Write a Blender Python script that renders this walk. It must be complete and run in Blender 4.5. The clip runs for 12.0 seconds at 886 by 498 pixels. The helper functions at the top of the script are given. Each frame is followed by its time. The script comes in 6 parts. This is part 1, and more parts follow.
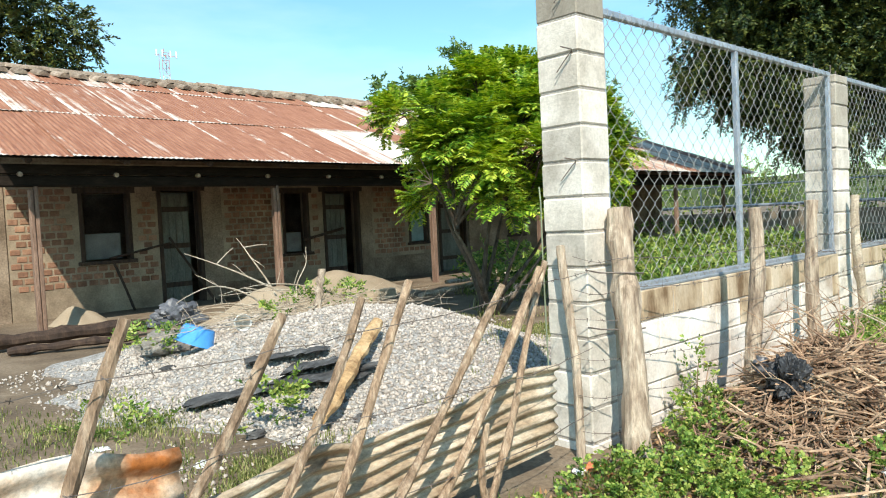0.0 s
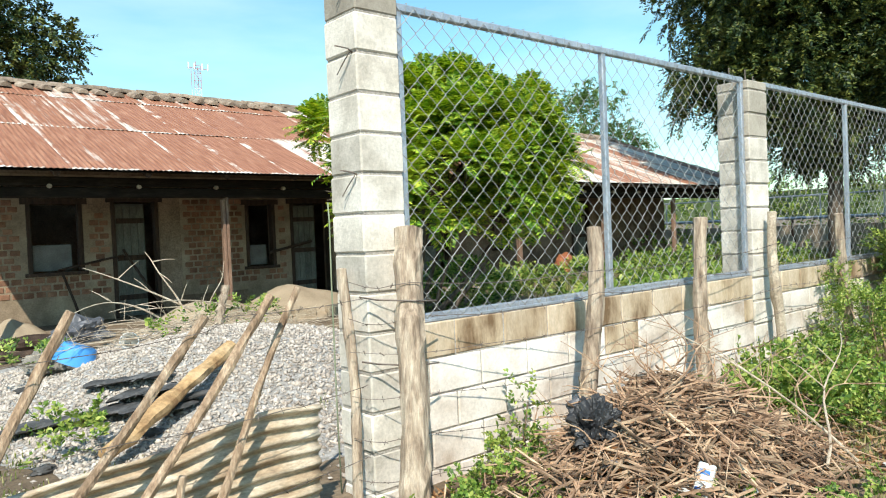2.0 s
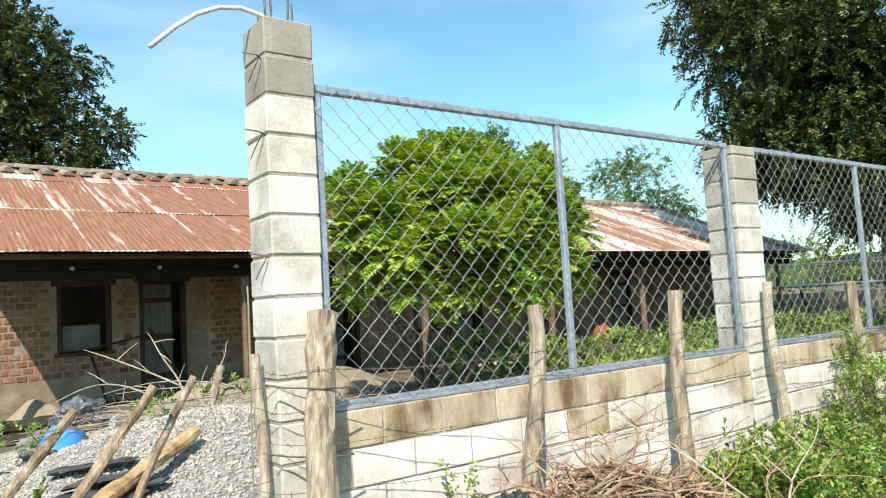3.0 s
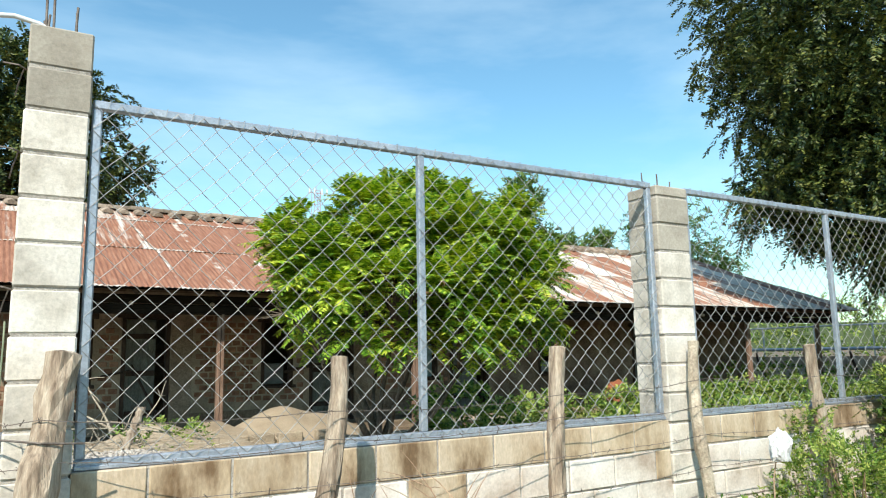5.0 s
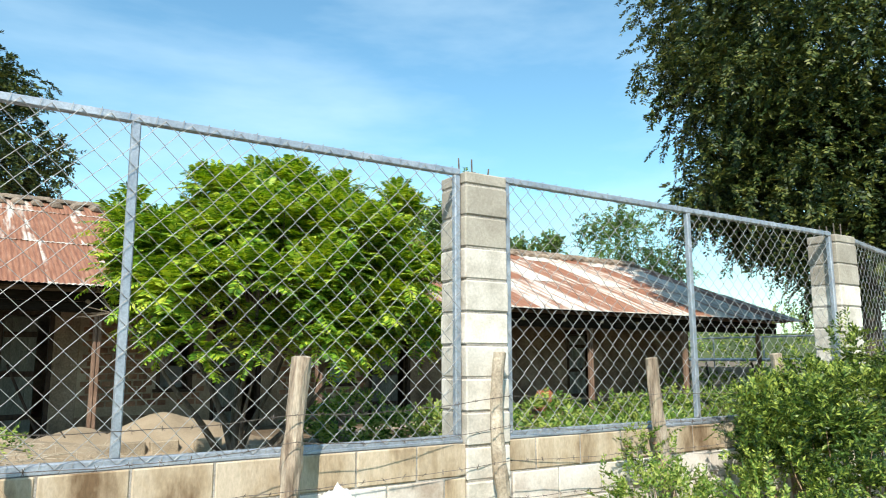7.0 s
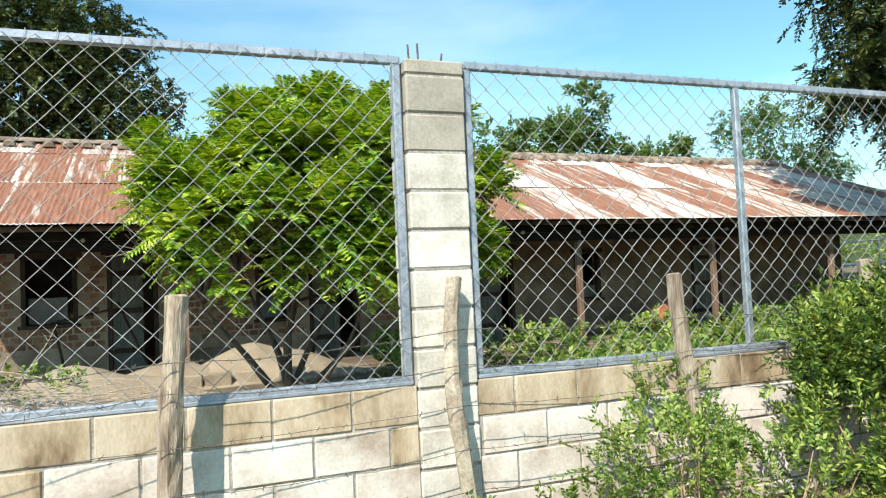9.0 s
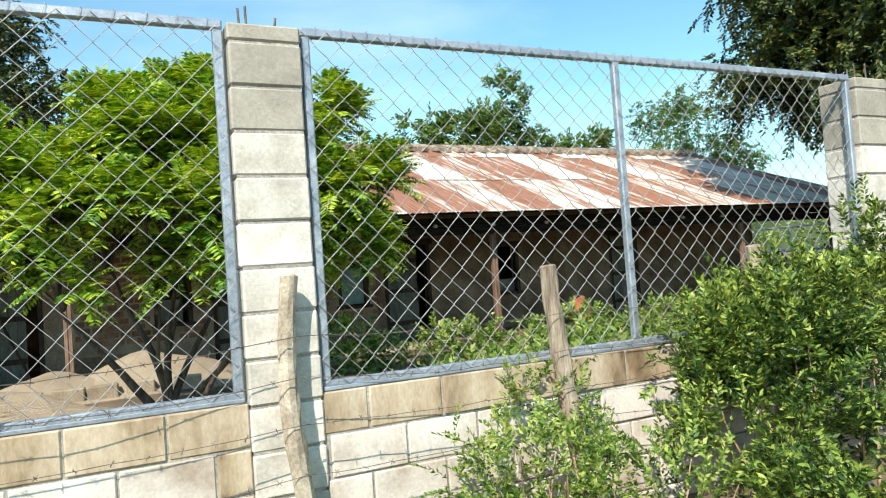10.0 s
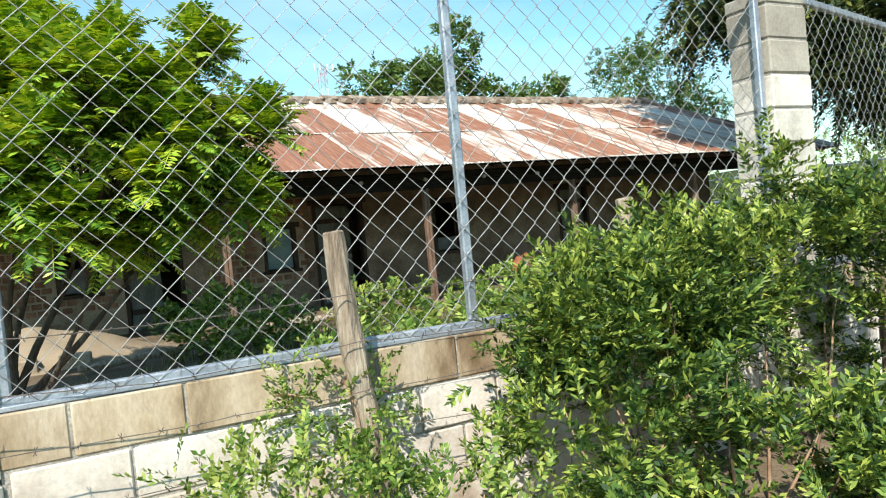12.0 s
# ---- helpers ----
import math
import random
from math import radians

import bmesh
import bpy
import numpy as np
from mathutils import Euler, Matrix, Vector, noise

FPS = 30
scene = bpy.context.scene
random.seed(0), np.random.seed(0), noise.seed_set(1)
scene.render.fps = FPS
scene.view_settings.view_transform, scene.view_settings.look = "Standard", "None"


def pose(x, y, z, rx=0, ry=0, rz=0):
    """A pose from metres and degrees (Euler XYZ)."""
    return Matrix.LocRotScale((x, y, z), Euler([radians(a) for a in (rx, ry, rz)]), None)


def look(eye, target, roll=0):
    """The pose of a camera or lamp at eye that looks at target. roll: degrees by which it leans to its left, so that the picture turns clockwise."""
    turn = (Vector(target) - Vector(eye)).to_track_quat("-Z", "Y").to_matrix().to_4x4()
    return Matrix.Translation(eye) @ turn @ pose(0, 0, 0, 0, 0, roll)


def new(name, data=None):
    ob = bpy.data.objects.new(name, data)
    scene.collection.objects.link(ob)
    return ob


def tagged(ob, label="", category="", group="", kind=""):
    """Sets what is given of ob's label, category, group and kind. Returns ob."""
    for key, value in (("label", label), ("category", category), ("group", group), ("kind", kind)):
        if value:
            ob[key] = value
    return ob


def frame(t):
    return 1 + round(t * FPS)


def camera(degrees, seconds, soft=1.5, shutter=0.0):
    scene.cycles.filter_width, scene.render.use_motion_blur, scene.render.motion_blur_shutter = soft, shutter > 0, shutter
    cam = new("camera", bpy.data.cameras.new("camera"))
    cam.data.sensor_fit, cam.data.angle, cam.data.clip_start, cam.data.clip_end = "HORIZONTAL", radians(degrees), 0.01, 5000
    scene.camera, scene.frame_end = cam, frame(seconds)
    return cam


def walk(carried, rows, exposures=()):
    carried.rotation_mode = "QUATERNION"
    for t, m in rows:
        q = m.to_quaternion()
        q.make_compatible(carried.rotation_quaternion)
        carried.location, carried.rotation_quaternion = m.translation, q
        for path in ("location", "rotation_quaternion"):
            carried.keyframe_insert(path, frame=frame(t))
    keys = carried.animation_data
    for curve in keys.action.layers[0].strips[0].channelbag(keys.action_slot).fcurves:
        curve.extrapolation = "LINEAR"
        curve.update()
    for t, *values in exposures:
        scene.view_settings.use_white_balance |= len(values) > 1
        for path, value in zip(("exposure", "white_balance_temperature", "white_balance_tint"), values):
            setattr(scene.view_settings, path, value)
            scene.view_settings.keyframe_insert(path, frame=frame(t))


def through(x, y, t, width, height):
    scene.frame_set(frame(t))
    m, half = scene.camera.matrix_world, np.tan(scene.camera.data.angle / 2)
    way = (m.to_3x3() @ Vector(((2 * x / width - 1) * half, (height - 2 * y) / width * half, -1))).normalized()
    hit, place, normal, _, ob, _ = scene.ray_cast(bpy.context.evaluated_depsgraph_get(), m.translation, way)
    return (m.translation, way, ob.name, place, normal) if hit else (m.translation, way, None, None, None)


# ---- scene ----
cam = camera(63.5, 12.0, soft=1.1)
PATH = [
    (0, (0.487, 0.317, 1.343), (1.885, 1.745, 1.259), -2.8),
    (0.5, (0.794, 0.205, 1.318), (2.29, 1.523, 1.16), -3.9),
    (1, (1.157, 0.105, 1.345), (2.704, 1.361, 1.178), -2.9),
    (1.5, (1.463, -0.126, 1.347), (2.896, 1.262, 1.212), -2.8),
    (2, (1.759, -0.279, 1.324), (3.09, 1.212, 1.276), -2.4),
    (2.5, (2.144, -0.381, 1.345), (3.436, 1.145, 1.334), -3.8),
    (3, (2.395, -0.61, 1.342), (3.602, 0.977, 1.5), -3.4),
    (3.2, (2.513, -0.677, 1.338), (3.696, 0.927, 1.505), -3.1),
    (4.8, (3.587, -0.922, 1.309), (4.66, 0.738, 1.612), -1.4),
    (5, (3.713, -0.915, 1.311), (4.781, 0.751, 1.605), -1.1),
    (5.5, (4.07, -0.893, 1.339), (5.17, 0.749, 1.645), -0.8),
    (6, (4.448, -1.043, 1.336), (5.559, 0.593, 1.638), -2.2),
    (6.5, (4.779, -1.08, 1.32), (5.892, 0.556, 1.614), -1.1),
    (7, (5.143, -1.015, 1.338), (6.259, 0.617, 1.641), -0.1),
    (7.2, (5.235, -0.987, 1.311), (6.27, 0.698, 1.61), 0.3),
    (8.8, (6.336, -0.882, 1.350), (7.092, 0.966, 1.446), -2.3),
    (9, (6.484, -0.884, 1.357), (7.242, 0.964, 1.447), -2.6),
    (9.5, (6.771, -0.851, 1.347), (7.565, 0.983, 1.435), -2.5),
    (10, (7.051, -0.637, 1.339), (7.974, 1.136, 1.407), -4.1),
    (10.5, (7.338, -0.514, 1.301), (8.271, 1.255, 1.286), -5.9),
    (11, (7.655, -0.431, 1.315), (8.582, 1.340, 1.251), -6.0),
    (11.5, (7.964, -0.197, 1.322), (8.870, 1.585, 1.259), -5.1),
    (12, (8.214, -0.275, 1.315), (9.180, 1.476, 1.257), -5.5),
]
walk(cam, [(t, look(eye, target, roll)) for t, eye, target, roll in PATH], exposures=[(0.0, 0.46), (3.2, 0.46), (4.8, 0.38), (6.0, 0.40), (7.2, 0.46), (12.0, 0.46)])

# ---- world, sun ----
SUN_EL, SUN_AZ = 44.5, 41.0   # sun stands behind the walker, well towards -x
world = bpy.data.worlds.new("world")
scene.world = world
world.use_nodes = True
wn = world.node_tree
wn.nodes.clear()
w_out = wn.nodes.new("ShaderNodeOutputWorld")
w_bg = wn.nodes.new("ShaderNodeBackground")
w_sky = wn.nodes.new("ShaderNodeTexSky")
w_sky.sky_type = 'NISHITA'
w_sky.sun_disc = False
w_sky.sun_elevation = radians(SUN_EL)
w_sky.sun_rotation = radians(180 + SUN_AZ)
w_sky.air_density, w_sky.dust_density, w_sky.ozone_density = 1.25, 0.25, 1.6
w_tc = wn.nodes.new("ShaderNodeTexCoord")
w_map = wn.nodes.new("ShaderNodeMapping")
w_map.inputs["Scale"].default_value = (1.2, 2.2, 6.0)
w_map.inputs["Rotation"].default_value = (0.0, 0.15, 0.5)
w_noise = wn.nodes.new("ShaderNodeTexNoise")
w_noise.inputs["Scale"].default_value, w_noise.inputs["Detail"].default_value, w_noise.inputs["Roughness"].default_value = 1.5, 6.0, 0.55
w_ramp = wn.nodes.new("ShaderNodeValToRGB")
w_ramp.color_ramp.elements[0].position, w_ramp.color_ramp.elements[1].position = 0.42, 0.85
w_ramp.color_ramp.elements[1].color = (0.48, 0.48, 0.48, 1)
w_mix = wn.nodes.new("ShaderNodeMix")
w_mix.data_type = 'RGBA'
w_mix.inputs["B"].default_value = (6.8, 8.6, 9.5, 1)      # thin cloud
wn.links.new(w_tc.outputs["Generated"], w_map.inputs["Vector"])
wn.links.new(w_map.outputs["Vector"], w_noise.inputs["Vector"])
wn.links.new(w_noise.outputs["Fac"], w_ramp.inputs["Fac"])
wn.links.new(w_ramp.outputs["Color"], w_mix.inputs["Factor"])
w_tint = wn.nodes.new("ShaderNodeMix")
w_tint.data_type, w_tint.blend_type = 'RGBA', 'MULTIPLY'
w_tint.inputs["Factor"].default_value = 1.0
w_tint.inputs["B"].default_value = (0.90, 1.31, 1.33, 1)
wn.links.new(w_sky.outputs["Color"], w_tint.inputs["A"])
wn.links.new(w_tint.outputs["Result"], w_mix.inputs["A"])
wn.links.new(w_mix.outputs["Result"], w_bg.inputs["Color"])
wn.links.new(w_bg.outputs["Background"], w_out.inputs["Surface"])
w_bg.inputs["Strength"].default_value = 0.112
sun = new("sun", bpy.data.lights.new("sun", 'SUN'))
sun.data.energy, sun.data.angle, sun.data.color = 4.95, radians(0.5), (1.0, 0.955, 0.845)
_e, _a = radians(SUN_EL), radians(SUN_AZ)
sun.matrix_world = look((-20 * math.sin(_a), -20 * math.cos(_a), 20 * math.tan(_e)), (0, 0, 0))


# ---- materials ----
def node(nt, kind, **sets):
    n = nt.nodes.new(kind)
    for key, value in sets.items():
        n.inputs[key.replace("_", " ")].default_value = value
    return n


def ramp_node(nt, stops):
    r = nt.nodes.new("ShaderNodeValToRGB")
    els = r.color_ramp.elements
    while len(els) < len(stops):
        els.new(0.5)
    for el, (p, c) in zip(els, stops):
        el.position, el.color = p, (*c, 1)
    return r


def surf(name, stops, scale=4.0, stretch=(1, 1, 1), rough=0.85, bump=0.3, grain=70.0, metal=0.0, rand=0.0,
         island=0.0, mottle=0.35, spec=0.3, coat=None):
    """Two scales of colour noise and a fine relief, in world metres."""
    m = bpy.data.materials.new(name)
    m.use_nodes = True
    nt = m.node_tree
    b = nt.nodes["Principled BSDF"]
    b.inputs["Metallic"].default_value = metal
    b.inputs["Specular IOR Level"].default_value = spec
    geo = nt.nodes.new("ShaderNodeNewGeometry")
    mp = node(nt, "ShaderNodeMapping", Scale=stretch)
    nt.links.new(geo.outputs["Position"], mp.inputs["Vector"])
    n1 = node(nt, "ShaderNodeTexNoise", Scale=scale, Detail=6.0, Roughness=0.6)
    nt.links.new(mp.outputs["Vector"], n1.inputs["Vector"])
    r1 = ramp_node(nt, stops)
    nt.links.new(n1.outputs["Fac"], r1.inputs["Fac"])
    n2 = node(nt, "ShaderNodeTexNoise", Scale=grain, Detail=4.0, Roughness=0.7)
    nt.links.new(mp.outputs["Vector"], n2.inputs["Vector"])
    mr = node(nt, "ShaderNodeMapRange", From_Min=0.3, From_Max=0.7, To_Min=1 - mottle, To_Max=1 + mottle)
    nt.links.new(n2.outputs["Fac"], mr.inputs["Value"])
    val = mr.outputs["Result"]
    source = None
    if rand:
        source, amount = nt.nodes.new("ShaderNodeObjectInfo").outputs["Random"], rand
    elif island:
        source, amount = geo.outputs["Random Per Island"], island
    if source is not None:
        mr2 = node(nt, "ShaderNodeMapRange", To_Min=1 - amount, To_Max=1 + amount)
        nt.links.new(source, mr2.inputs["Value"])
        mul = nt.nodes.new("ShaderNodeMath")
        mul.operation = 'MULTIPLY'
        nt.links.new(val, mul.inputs[0])
        nt.links.new(mr2.outputs["Result"], mul.inputs[1])
        val = mul.outputs["Value"]
    hsv = nt.nodes.new("ShaderNodeHueSaturation")
    nt.links.new(r1.outputs["Color"], hsv.inputs["Color"])
    nt.links.new(val, hsv.inputs["Value"])
    nt.links.new(hsv.outputs["Color"], b.inputs["Base Color"])
    rr = node(nt, "ShaderNodeMapRange", To_Min=max(0.05, rough - 0.12), To_Max=min(1.0, rough + 0.12))
    nt.links.new(n1.outputs["Fac"], rr.inputs["Value"])
    nt.links.new(rr.outputs["Result"], b.inputs["Roughness"])
    if bump:
        bp = node(nt, "ShaderNodeBump", Strength=bump, Distance=0.01)
        nt.links.new(n2.outputs["Fac"], bp.inputs["Height"])
        nt.links.new(bp.outputs["Normal"], b.inputs["Normal"])
    return m


def leaf_material(name, dark, mid, light, through=0.4, rough=0.5):
    """Leaves: each one its own shade, light comes through."""
    m = bpy.data.materials.new(name)
    m.use_nodes = True
    nt = m.node_tree
    b = nt.nodes["Principled BSDF"]
    out = nt.nodes["Material Output"]
    geo = nt.nodes.new("ShaderNodeNewGeometry")
    big = node(nt, "ShaderNodeTexNoise", Scale=2.2, Detail=3.0)
    nt.links.new(geo.outputs["Position"], big.inputs["Vector"])
    add = nt.nodes.new("ShaderNodeMath")
    add.operation = 'ADD'
    sub = nt.nodes.new("ShaderNodeMath")
    sub.operation = 'MULTIPLY_ADD'
    nt.links.new(geo.outputs["Random Per Island"], sub.inputs[0])
    sub.inputs[1].default_value, sub.inputs[2].default_value = 0.8, -0.40
    nt.links.new(big.outputs["Fac"], add.inputs[0])
    nt.links.new(sub.outputs["Value"], add.inputs[1])
    r = ramp_node(nt, [(0.2, dark), (0.5, mid), (0.85, light)])
    nt.links.new(add.outputs["Value"], r.inputs["Fac"])
    nt.links.new(r.outputs["Color"], b.inputs["Base Color"])
    b.inputs["Roughness"].default_value = rough
    b.inputs["Specular IOR Level"].default_value = 0.35
    tr = nt.nodes.new("ShaderNodeBsdfTranslucent")
    hs = node(nt, "ShaderNodeHueSaturation", Hue=0.48, Saturation=1.1, Value=1.25)
    nt.links.new(r.outputs["Color"], hs.inputs["Color"])
    nt.links.new(hs.outputs["Color"], tr.inputs["Color"])
    mx = node(nt, "ShaderNodeMixShader", Fac=through)
    nt.links.new(b.outputs["BSDF"], mx.inputs[1])
    nt.links.new(tr.outputs["BSDF"], mx.inputs[2])
    nt.links.new(mx.outputs["Shader"], out.inputs["Surface"])
    return m


def roof_material(name, cover, seam):
    """Corrugated zinc, rusted in streaks down the slope; cover: how much of it is rust; seam: a bright lap along one edge."""
    m = bpy.data.materials.new(name)
    m.use_nodes = True
    nt = m.node_tree
    b = nt.nodes["Principled BSDF"]
    tc = nt.nodes.new("ShaderNodeTexCoord")
    info = nt.nodes.new("ShaderNodeObjectInfo")
    geo = nt.nodes.new("ShaderNodeNewGeometry")
    m1 = node(nt, "ShaderNodeMapping", Scale=(3.4, 0.24, 0.24))
    nt.links.new(geo.outputs["Position"], m1.inputs["Vector"])
    streak = node(nt, "ShaderNodeTexNoise", Scale=2.2, Detail=7.0, Roughness=0.62)
    nt.links.new(m1.outputs["Vector"], streak.inputs["Vector"])
    blot = node(nt, "ShaderNodeTexNoise", Scale=1.3, Detail=8.0, Roughness=0.7)
    nt.links.new(geo.outputs["Position"], blot.inputs["Vector"])
    mixv = nt.nodes.new("ShaderNodeMath")
    mixv.operation = 'MULTIPLY_ADD'
    nt.links.new(streak.outputs["Fac"], mixv.inputs[0])
    mixv.inputs[1].default_value = 0.75
    b2 = nt.nodes.new("ShaderNodeMath")
    b2.operation = 'MULTIPLY'
    nt.links.new(blot.outputs["Fac"], b2.inputs[0])
    b2.inputs[1].default_value = 0.25
    nt.links.new(b2.outputs["Value"], mixv.inputs[2])
    rnd = nt.nodes.new("ShaderNodeMath")
    rnd.operation = 'MULTIPLY_ADD'
    nt.links.new(info.outputs["Random"], rnd.inputs[0])
    rnd.inputs[1].default_value, rnd.inputs[2].default_value = 0.2, -0.1
    tot = nt.nodes.new("ShaderNodeMath")
    nt.links.new(mixv.outputs["Value"], tot.inputs[0])
    nt.links.new(rnd.outputs["Value"], tot.inputs[1])
    edge = nt.nodes.new("ShaderNodeSeparateXYZ")
    nt.links.new(tc.outputs["Object"], edge.inputs["Vector"])
    lap = node(nt, "ShaderNodeMapRange", From_Min=0.20, From_Max=0.02, To_Min=0.0, To_Max=seam)
    nt.links.new(edge.outputs["X"], lap.inputs["Value"])
    low = node(nt, "ShaderNodeMapRange", From_Min=0.10, From_Max=0.02, To_Min=0.0, To_Max=seam * 0.8)
    nt.links.new(edge.outputs["Y"], low.inputs["Value"])
    worn = node(nt, "ShaderNodeTexNoise", Scale=3.1, Detail=6.0, Roughness=0.7)
    nt.links.new(geo.outputs["Position"], worn.inputs["Vector"])
    wear = node(nt, "ShaderNodeMapRange", From_Min=0.36, From_Max=0.60, To_Min=0.25, To_Max=1.15)
    nt.links.new(worn.outputs["Fac"], wear.inputs["Value"])
    lapw = nt.nodes.new("ShaderNodeMath")
    lapw.operation = 'MULTIPLY'
    nt.links.new(lap.outputs["Result"], lapw.inputs[0])
    nt.links.new(wear.outputs["Result"], lapw.inputs[1])
    s0 = nt.nodes.new("ShaderNodeMath")
    nt.links.new(lapw.outputs["Value"], s0.inputs[0])
    nt.links.new(low.outputs["Result"], s0.inputs[1])
    s1 = nt.nodes.new("ShaderNodeMath")
    nt.links.new(tot.outputs["Value"], s1.inputs[0])
    nt.links.new(s0.outputs["Value"], s1.inputs[1])
    cov = ramp_node(nt, [(cover - 0.07, (0, 0, 0)), (cover + 0.06, (1, 1, 1))])
    nt.links.new(s1.outputs["Value"], cov.inputs["Fac"])
    fine = node(nt, "ShaderNodeTexNoise", Scale=9.0, Detail=6.0, Roughness=0.7)
    nt.links.new(m1.outputs["Vector"], fine.inputs["Vector"])
    rust = ramp_node(nt, [(0.25, (0.14, 0.052, 0.028)), (0.45, (0.26, 0.108, 0.060)), (0.62, (0.36, 0.175, 0.105)), (0.8, (0.52, 0.33, 0.21))])
    nt.links.new(fine.outputs["Fac"], rust.inputs["Fac"])
    zinc = ramp_node(nt, [(0.3, (0.47, 0.33, 0.20)), (0.45, (0.62, 0.56, 0.48)), (0.7, (0.72, 0.70, 0.66))])
    nt.links.new(fine.outputs["Fac"], zinc.inputs["Fac"])
    mx = nt.nodes.new("ShaderNodeMix")
    mx.data_type = 'RGBA'
    nt.links.new(cov.outputs["Color"], mx.inputs["Factor"])
    nt.links.new(rust.outputs["Color"], mx.inputs["A"])
    nt.links.new(zinc.outputs["Color"], mx.inputs["B"])
    nt.links.new(mx.outputs["Result"], b.inputs["Base Color"])
    b.inputs["Roughness"].default_value = 0.62
    b.inputs["Specular IOR Level"].default_value = 0.35
    bp = node(nt, "ShaderNodeBump", Strength=0.15, Distance=0.01)
    nt.links.new(fine.outputs["Fac"], bp.inputs["Height"])
    nt.links.new(bp.outputs["Normal"], b.inputs["Normal"])
    return m


M = {}
M["earth"] = surf("earth", [(0.3, (0.085, 0.060, 0.038)), (0.5, (0.165, 0.120, 0.078)), (0.7, (0.27, 0.21, 0.145))], 0.9, rough=0.95, bump=0.6, grain=35)
M["block_pale"] = surf("block_pale", [(0.32, (0.40, 0.31, 0.24)), (0.47, (0.62, 0.54, 0.465)), (0.66, (0.76, 0.70, 0.635))], 2.6, rough=0.9, bump=0.28, grain=55, rand=0.10, mottle=0.14)
M["block_grey"] = surf("block_grey", [(0.3, (0.26, 0.225, 0.18)), (0.55, (0.38, 0.34, 0.28)), (0.75, (0.50, 0.455, 0.385))], 3.0, rough=0.92, bump=0.3, grain=60, rand=0.10, mottle=0.16)
M["block_pillar"] = surf("block_pillar", [(0.3, (0.40, 0.355, 0.295)), (0.5, (0.61, 0.555, 0.48)), (0.7, (0.74, 0.69, 0.615))], 4.0, rough=0.92, bump=0.3, grain=60, rand=0.13, mottle=0.16)
M["block_tan"] = surf("block_tan", [(0.34, (0.17, 0.105, 0.056)), (0.47, (0.42, 0.315, 0.205)), (0.64, (0.58, 0.475, 0.355))], 2.8, stretch=(1.5, 1, 0.6), rough=0.9, bump=0.28, grain=50, rand=0.08, mottle=0.16)
M["mortar"] = surf("mortar", [(0.3, (0.28, 0.25, 0.215)), (0.7, (0.50, 0.455, 0.40))], 6, rough=0.95, bump=0.7, grain=80)
M["steel"] = surf("galvanised_steel", [(0.3, (0.30, 0.33, 0.38)), (0.6, (0.45, 0.48, 0.53)), (0.8, (0.62, 0.64, 0.66))], 7, rough=0.45, bump=0.1, grain=90, metal=0.55, mottle=0.2, spec=0.5)
M["wire"] = surf("galvanised_wire", [(0.3, (0.26, 0.25, 0.24)), (0.7, (0.46, 0.45, 0.43))], 9, rough=0.45, bump=0, grain=60, metal=0.3, mottle=0.2, spec=0.5)
M["rusty_wire"] = surf("rusty_wire", [(0.3, (0.09, 0.07, 0.06)), (0.7, (0.24, 0.20, 0.17))], 14, rough=0.7, bump=0, metal=0.3)
M["wood_grey"] = surf("weathered_wood", [(0.28, (0.11, 0.074, 0.050)), (0.46, (0.31, 0.235, 0.17)), (0.68, (0.52, 0.43, 0.33))], 5, stretch=(5, 5, 0.7), rough=0.9, bump=0.9, grain=22, rand=0.14, mottle=0.3)
M["wood_stake"] = surf("rough_stake_wood", [(0.28, (0.11, 0.066, 0.038)), (0.5, (0.29, 0.20, 0.13)), (0.72, (0.50, 0.39, 0.28))], 5, stretch=(5, 5, 0.9), rough=0.9, bump=0.9, grain=22, rand=0.2, mottle=0.35)
M["wood_yellow"] = surf("split_wood", [(0.3, (0.22, 0.12, 0.055)), (0.5, (0.45, 0.29, 0.14)), (0.75, (0.60, 0.44, 0.26))], 7, rough=0.8, bump=0.7, grain=30, mottle=0.3)
# near-black timber; the deep shade under the eaves is put into its colour
M["shade_timber"] = surf("shade_dark_timber", [(0.3, (0.010, 0.008, 0.006)), (0.6, (0.026, 0.019, 0.014)), (0.8, (0.055, 0.040, 0.030))], 5, stretch=(0.6, 3, 3), rough=0.95, bump=0.6, grain=25, spec=0.1)
M["char"] = surf("charred_wood", [(0.3, (0.022, 0.021, 0.021)), (0.55, (0.085, 0.083, 0.080)), (0.8, (0.19, 0.185, 0.18))], 6, rough=0.8, bump=0.9, grain=25)
M["wood_dark"] = surf("dark_timber", [(0.3, (0.025, 0.016, 0.012)), (0.6, (0.065, 0.04, 0.027)), (0.8, (0.11, 0.075, 0.052))], 4, stretch=(4, 4, 0.8), rough=0.85, bump=0.6, grain=30, rand=0.15)
M["wood_post"] = surf("veranda_post_wood", [(0.3, (0.13, 0.075, 0.05)), (0.6, (0.24, 0.15, 0.105)), (0.8, (0.33, 0.23, 0.17))], 4, stretch=(4, 4, 0.6), rough=0.85, bump=0.6, grain=30, rand=0.12)
M["bark"] = surf("bark", [(0.3, (0.05, 0.038, 0.028)), (0.55, (0.13, 0.10, 0.075)), (0.75, (0.22, 0.18, 0.14))], 6, stretch=(2, 2, 0.7), rough=0.92, bump=0.9, grain=28)
M["twig"] = surf("dry_twig", [(0.25, (0.12, 0.065, 0.040)), (0.5, (0.32, 0.205, 0.130)), (0.78, (0.60, 0.46, 0.31))], 8, rough=0.85, bump=0.2, island=0.55, mottle=0.2)
